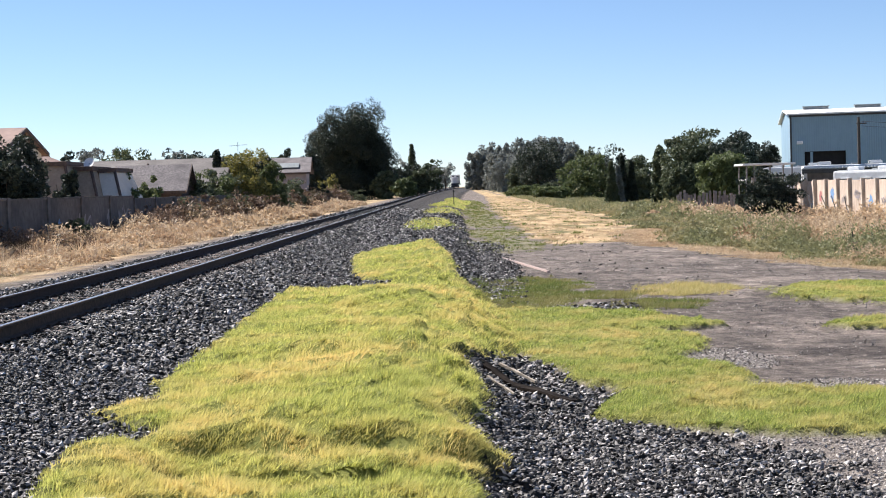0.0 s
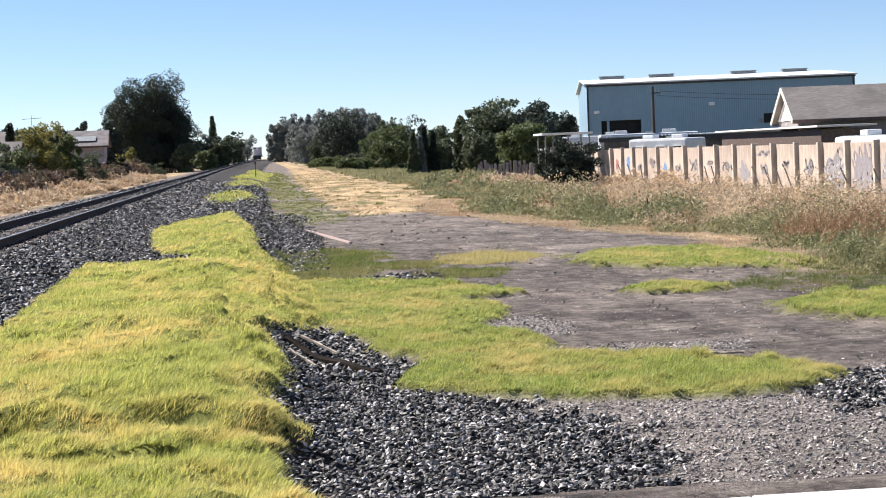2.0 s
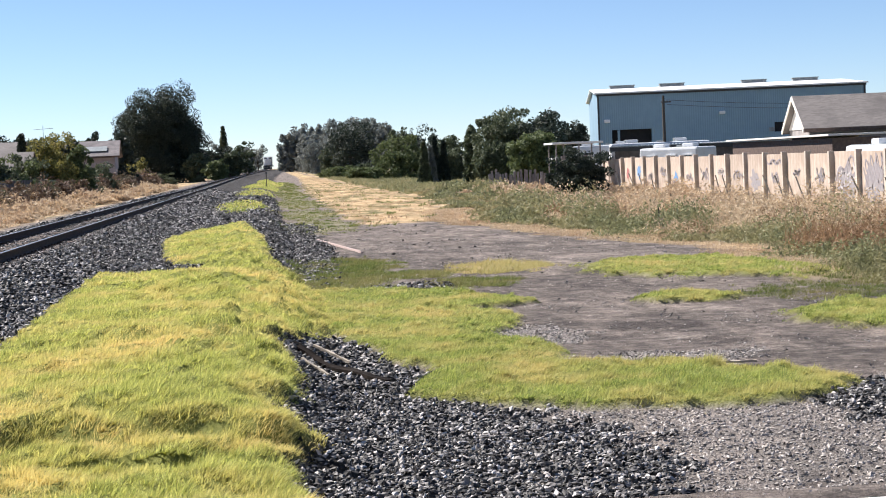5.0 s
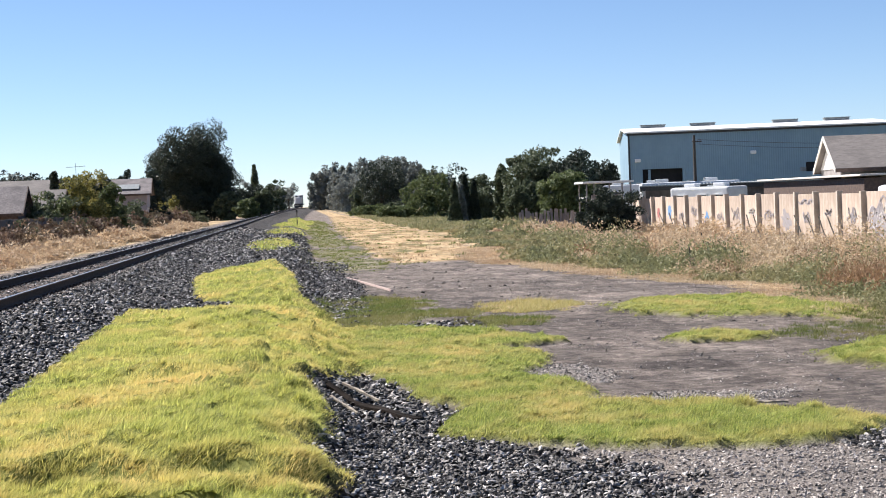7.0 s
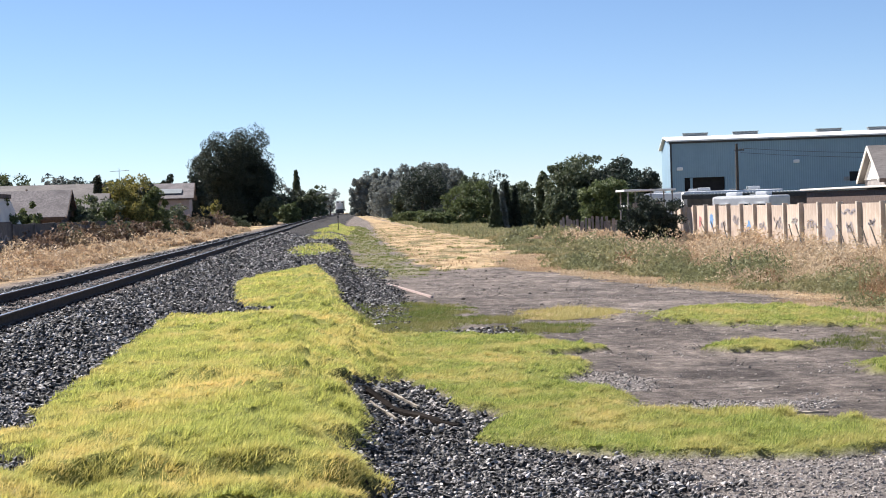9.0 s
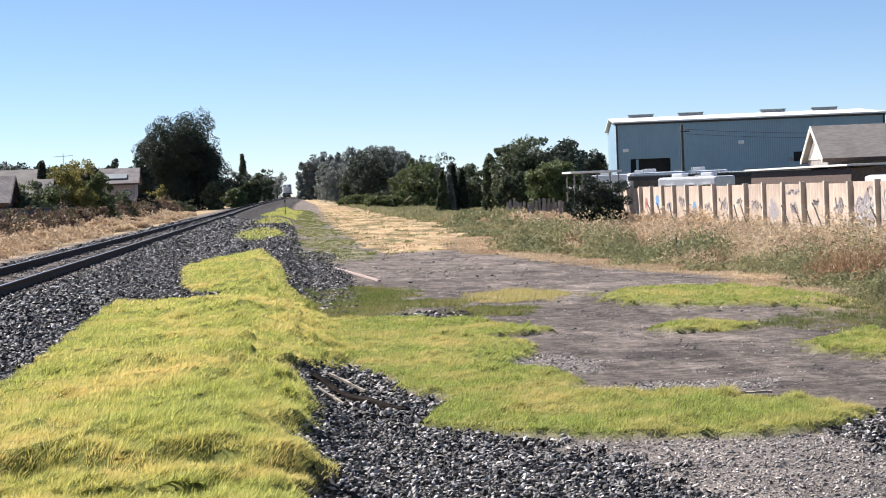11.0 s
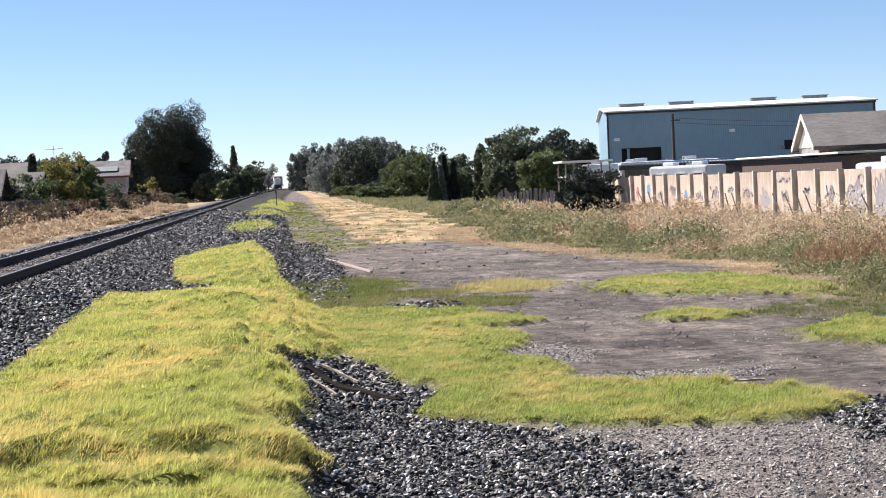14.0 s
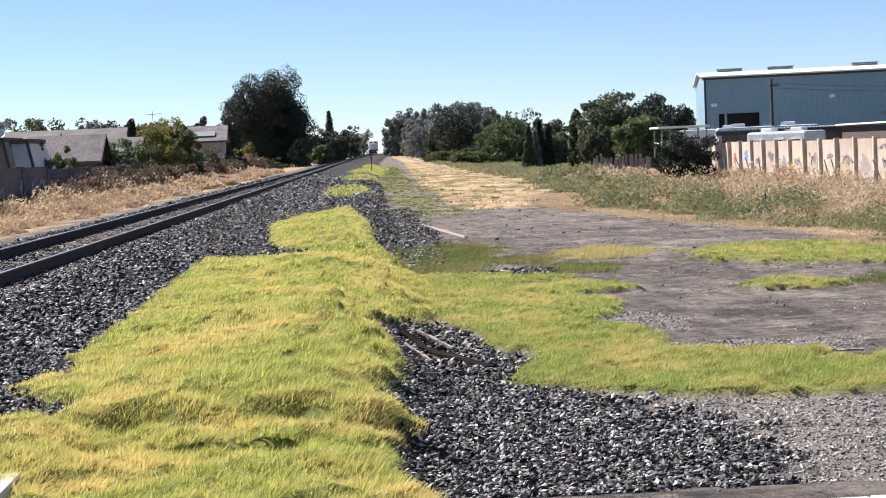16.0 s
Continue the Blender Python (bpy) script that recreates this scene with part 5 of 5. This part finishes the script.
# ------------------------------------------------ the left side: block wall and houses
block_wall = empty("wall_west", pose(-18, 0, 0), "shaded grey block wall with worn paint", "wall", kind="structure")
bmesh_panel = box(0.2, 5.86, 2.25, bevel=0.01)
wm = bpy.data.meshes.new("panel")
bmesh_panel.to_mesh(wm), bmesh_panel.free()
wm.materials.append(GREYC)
bp = box(0.36, 0.4, 2.36, bevel=0.015)
cm = bpy.data.meshes.new("pillar")
bp.to_mesh(cm), bp.free()
cm.materials.append(GREYC)
cap = box(0.28, 5.8, 0.07, bevel=0.01)
capm = bpy.data.meshes.new("coping")
cap.to_mesh(capm), cap.free()
capm.materials.append(GREYC)
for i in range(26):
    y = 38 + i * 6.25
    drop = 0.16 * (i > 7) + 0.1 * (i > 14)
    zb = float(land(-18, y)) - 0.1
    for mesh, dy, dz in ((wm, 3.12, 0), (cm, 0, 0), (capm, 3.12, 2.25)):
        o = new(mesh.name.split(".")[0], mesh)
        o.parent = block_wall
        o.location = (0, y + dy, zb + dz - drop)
for k, (y, w, h, z, colour, kind) in enumerate(((81.5, 1.2, 1.2, 0.3, "grey", 0), (86, 3.0, 1.2, 0.3, "grey", 1), (84, 0.8, 1.1, 0.2, "grey", 0), (76, 2.4, 1.1, 0.1, "dark", 1), (71, 2.0, 0.9, 0.0, "blue", 1), (113, 4.2, 1.3, 0.2, "grey", 1), (115, 2.6, 1.2, 0.1, "dark", 0))):
    bm = paint_stroke(w, h, 500 + k, 0.14) if kind else paint_patch(w, h, 500 + k)
    part("graffiti_patch", bm, PAINT[colour], block_wall, m=pose(0.106 + 0.003 * (k % 3), y, z))

# house with brown roof and a lower cream wing
gable_house("house", pose(-41.8, 86, -0.9, 0, 0, 0), 17.0, 9.0, 5.0, 6.25, STUCCO_W, SHINGLE_B, "cream house with a reddish brown shingle roof", 0.35, ((13, 2.4, 1.4, 1.1),), gable=BROWN)
gable_house("house", pose(-26.1, 100, -0.9, 0, 0, 90), 8.0, 6.0, 4.35, 5.55, STUCCO_W, SHINGLE_B, "low cream wing with a brown shingle roof", 0.4, (), gable=STUCCO_W)


def mansard(x, y, w, h, roof, walls, label, skew=0.35):
    """A block with a steep flared roof, dark corner boards and a flat coping."""
    ob = empty("mansard_house", pose(x, y, -0.9), label, "house", "houses with steep roofs")
    part("wall", box(w, 5.0, 2.2, skew, 2.5, 0), walls, ob)
    z0, z1 = 2.2, h
    bm = bmesh.new()
    a = w / 2 + 0.12
    b = w / 2
    ring0 = [bm.verts.new(p) for p in ((skew - a, -0.5, z0), (skew + a, -0.5, z0), (skew + a, 5.5, z0), (skew - a, 5.5, z0))]
    ring1 = [bm.verts.new(p) for p in ((-b, 0.35, z1), (b, 0.35, z1), (b, 4.7, z1), (-b, 4.7, z1))]
    bm.faces.new(ring0[::-1]), bm.faces.new(ring1)
    for i in range(4):
        bm.faces.new((ring0[i], ring0[(i + 1) % 4], ring1[(i + 1) % 4], ring1[i]))
    part("steep_roof", bm, roof, ob)
    part("coping", box(w + 0.2, 4.7, 0.24, 0, 2.5, h + 0.003, 0.02), BROWN, ob)
    for s in (-1, 1):
        part("corner_board", tube([(skew + s * a, -0.52, z0), (s * b, 0.33, h)], [0.09, 0.09], 6), BROWN, ob)
    return ob


mansard(-21.45, 84, 1.35, 4.02, TANSH, STUCCO, "tan house with a steep shingled roof and dark coping")
mansard(-20.15, 85.5, 0.85, 3.75, TANSH, STUCCO, "narrow tan house with a steep shingled roof")
mansard(-19.25, 87, 0.95, 3.65, STUCCO_W, STUCCO_W, "pale house with a steep white-grey front")
dish = empty("satellite_dish", pose(-20.2, 87.5, 3.1), "small white satellite dish on a roof", "satellite dish")
bm = bmesh.new()
rings = []
for r, dz in ((0.0, 0.0), (0.14, 0.012), (0.26, 0.05), (0.32, 0.08)):
    rings.append([bm.verts.new((r * math.cos(a), dz, r * math.sin(a))) for a in (k * math.pi / 8 for k in range(16))] if r else [bm.verts.new((0, 0, 0))])
for k in range(16):
    bm.faces.new((rings[0][0], rings[1][k], rings[1][(k + 1) % 16]))
    for p, q in zip(rings[1:], rings[2:]):
        bm.faces.new((p[k], q[k], q[(k + 1) % 16], p[(k + 1) % 16]))
part("reflector", bm, WHITE, dish, m=pose(-20.2, 87.5, 3.28, 25, 0, 160))
dish.children[0].matrix_parent_inverse = dish.matrix_world.inverted()
part("mast", tube([(0, 0, -0.4), (0, 0, 0.2)], [0.03, 0.03], 8), VENT, dish)

# Dark brown walls stand in for the shade on these two gable ends.
gable_house("house", pose(-24.0, 112, -0.9, 0, 0, 1), 4.6, 5.0, 2.7, 4.35, BROWN, SHINGLE_M, "low house with a mauve-grey shingle roof", 0.4)
gable_house("house", pose(-23.6, 135, -0.9, 0, 0, 1), 3.6, 5.0, 3.0, 4.4, BROWN, SHINGLE, "low house with a plain grey roof", 0.4)
gable_house("house", pose(-34, 118, -0.9, 0, 0, 2), 10, 8.0, 3.2, 4.7, STUCCO, SHINGLE, "house with a dark grey roof in the second row", 0.4)
gable_house("house", pose(-23.4, 190, -0.8, 0, 0, 3), 5.6, 9.0, 4.5, 6.2, STUCCO_P, SHINGLE_M, "pinkish house with a pale banded roof", 0.5, ((3.6, 2.2, 0.8, 1.0), (1.2, 2.6, 1.0, 0.9)))
gable_house("house", pose(-40, 170, -0.8, 0, 0, 3), 14, 9.0, 4.0, 6.0, STUCCO, SHINGLE, "distant house with a grey roof", 0.5)
band = tagged(part("roof_panel", box(4.2, 1.6, 0.06, 0, 0, 0), VENT, m=pose(-20.9, 191.6, 4.52, 20.5, 0, 3)), "pale panel lying on a house roof", "roof panel")
aerial = empty("television_aerial", pose(-19.1, 140, -0.85), "thin television aerial on a mast above a roof", "aerial")
part("mast", tube([(0, 0, 0), (0, 0, 6.75)], [0.04, 0.02], 6), VENT, aerial)
bm = tube([(-0.8, 0, 6.42), (0.8, 0, 6.5)], [0.02, 0.02], 5)
for i in range(7):
    tube([(-0.7 + i * 0.23, -0.35, 6.43 + i * 0.01), (-0.6 + i * 0.23, 0.35, 6.43 + i * 0.01)], [0.015, 0.015], 4, bm)
part("antenna", bm, VENT, aerial)

# garden growth and brush by the block wall
tree("hedge", -20.2, 71, 5.2, 3.9, L_DARK, "dark evergreen hedge tree behind the block wall", "hedge", n=36000, clumps_n=220, size=0.085, clear=0.0, seed=200, shape="ball")
for i, (x, y, h, w, leaf) in enumerate(((-19.4, 78, 3.0, 1.5, L_DARK), (-19.0, 90, 3.1, 1.8, L_GREEN), (-18.9, 97, 2.9, 1.4, L_GREEN), (-19.2, 116, 3.4, 3.0, L_OLIVE), (-19.0, 124, 3.5, 3.0, L_GREEN), (-19.2, 131, 3.6, 2.6, L_OLIVE), (-17.0, 162, 2.9, 3.0, L_OLIVE), (-17.0, 215, 3.7, 3.2, L_YELLOW), (-18.2, 175, 2.8, 3.4, L_OLIVE), (-17.5, 196, 2.6, 3.0, L_DARK))):
    tree("garden_shrub", x, y, h + 0.5, w * 1.2, leaf, "leafy garden shrub rising over the block wall", "shrub", n=4200, clumps_n=60, size=0.12, clear=0.05, seed=210 + i, group="garden shrubs")
for i, (x, y, h, w) in enumerate(((-17.0, 100, 2.0, 2.6), (-16.8, 106, 2.1, 2.4), (-17.1, 94, 1.6, 2.2), (-16.9, 122, 1.9, 2.4), (-16.9, 127, 1.7, 2.2), (-16.5, 136, 1.9, 2.8), (-16.2, 146, 2.1, 3.0), (-16.2, 155, 1.8, 3.0), (-15.8, 170, 1.7, 3.2), (-17.1, 70, 1.2, 2.0), (-15.8, 190, 1.8, 3.4), (-15.6, 212, 1.9, 3.4), (-15.0, 235, 1.9, 3.5))):
    tree("dry_brush", x, y, h, w, BRUSH if i % 3 else L_OLIVE, "reddish brown dry brush against the block wall", "shrub", n=2400, clumps_n=40, size=0.1, clear=0.0, seed=240 + i, group="dry brush")

# ------------------------------------------------ along the line
LOCO = surface("dark_locomotive_paint", (0.03, 0.032, 0.04), (0.05, 0.052, 0.06), 4, rough=0.5, bump=0)
ty = 560.0
loco = empty("locomotive", pose(float(track_x(ty)) , ty, float(rise(ty)), 0, 0, -1.6), "distant locomotive with a pale cab on the track", "locomotive")
part("frame", box(3.0, 19, 0.5, 0, 9.5, 1.1, 0.03), LOCO, loco)
part("nose", box(2.2, 2.6, 2.3, 0, 1.5, 1.6, 0.25), WHITE, loco)
cab = part("cab", box(3.1, 2.8, 3.1, 0, 4.0, 1.6, 0.15), WHITE, loco, "pale painted cab")
for x in (-0.75, 0.75):
    part("cab_window", box(0.9, 0.06, 0.7, x, 2.58, 3.6), GLASSY, cab)
part("hood", box(2.4, 13, 2.6, 0, 12.2, 1.6, 0.2), LOCO, loco)
for x in (-0.2, 0.2):
    part("headlight", tube([(x, 2.45, 4.5), (x, 2.6, 4.5)], [0.14, 0.14], 10), LAMPW, loco)
part("coupler", box(0.3, 0.9, 0.3, 0, -0.3, 0.8, 0.03), TRIM, loco)
part("pilot", box(2.8, 0.15, 0.7, 0, 0.05, 0.25, 0.02), TRIM, loco)
for y in (2.5, 4.6, 14.2, 16.3):
    for x in (-0.75, 0.75):
        part("wheel", tube([(x - 0.07, y, 0.5), (x + 0.07, y, 0.5)], [0.5, 0.5], 14), STEEL, loco)
marker = empty("track_marker", pose(-0.15, 158, float(land(-0.15, 158))), "thin dark marker post beside the track", "marker post")
part("post", tube([(0, 0, -0.2), (0, 0, 1.55)], [0.05, 0.045], 8), STAKE, marker)
part("plate", box(0.16, 0.03, 0.24, 0, -0.06, 1.33), TRIM, marker)

# lumber and litter at the foot of the bank
WETWOOD = surface("black_rotten_wood", (0.006, 0.005, 0.0045), (0.03, 0.024, 0.02), 8, rough=1.0, stretch=(2, 0.3, 2), bump=0.5)
WETWOOD.node_tree.nodes["Principled BSDF"].inputs["Specular IOR Level"].default_value = 0.05
PALEWOOD = surface("bleached_wood", (0.24, 0.20, 0.155), (0.38, 0.33, 0.26), 8, rough=0.85, stretch=(2, 0.3, 2))


def lying_board(name, x0, y0, x1, y1, w, t, material, label, lift=0.0):
    """A rough-ended board lying on the ground between two places."""
    length = math.hypot(x1 - x0, y1 - y0)
    za, zb = float(land(x0, y0)), float(land(x1, y1))
    g = random.Random(int(1000 * abs(x0 + y0)))
    bm = bmesh.new()
    n = 9
    rings = []
    for i in range(n):
        y = length * i / (n - 1)
        ww, off = w / 2 * g.uniform(0.85, 1.08), g.uniform(-0.2, 0.2) * w
        rings.append([bm.verts.new((sx * ww + off, y, sz * t + g.uniform(-0.006, 0.006))) for sx, sz in ((-1, 0), (1, 0), (0.93, 1), (-0.93, 1))])
    bm.faces.new(rings[0]), bm.faces.new(rings[-1][::-1])
    for a, b in zip(rings, rings[1:]):
        for k in range(4):
            bm.faces.new((a[(k + 1) % 4], a[k], b[k], b[(k + 1) % 4]))
    bmesh.ops.recalc_face_normals(bm, faces=bm.faces)
    m = Matrix.Translation((x0, y0, za + lift)) @ Vector((x1 - x0, y1 - y0, zb - za)).to_track_quat("Y", "Z").to_matrix().to_4x4()
    return tagged(part(name, bm, material, m=m), label, "timber", "timber by the bank")


lying_board("rotten_timber", 0.16, 18.05, 0.62, 17.4, 0.1, 0.05, WETWOOD, "black rotten timber half sunk beside the bank", -0.01)
lying_board("rotten_timber", 0.5, 17.65, 1.16, 16.4, 0.12, 0.05, WETWOOD, "black rotten timber lying on the gravel", -0.01)
lying_board("pale_stick", 0.42, 18.2, 0.82, 17.7, 0.03, 0.025, PALEWOOD, "bleached stick lying by black timber", 0.05)
lying_board("pale_stick", 0.25, 17.1, 0.55, 16.75, 0.035, 0.02, PALEWOOD, "short pale board lying by black timber", 0.05)
lying_board("fallen_pole", 1.43, 49.5, 2.32, 41.0, 0.08, 0.05, surface("reddish_bleached_pole", (0.34, 0.25, 0.22), (0.46, 0.36, 0.32), 6, rough=0.9), "long faded reddish pole lying on the dirt")
lying_board("pale_stick", 5.0, 16.1, 4.6, 16.15, 0.05, 0.02, PALEWOOD, "strip of pale wood at the grass edge", 0.03)
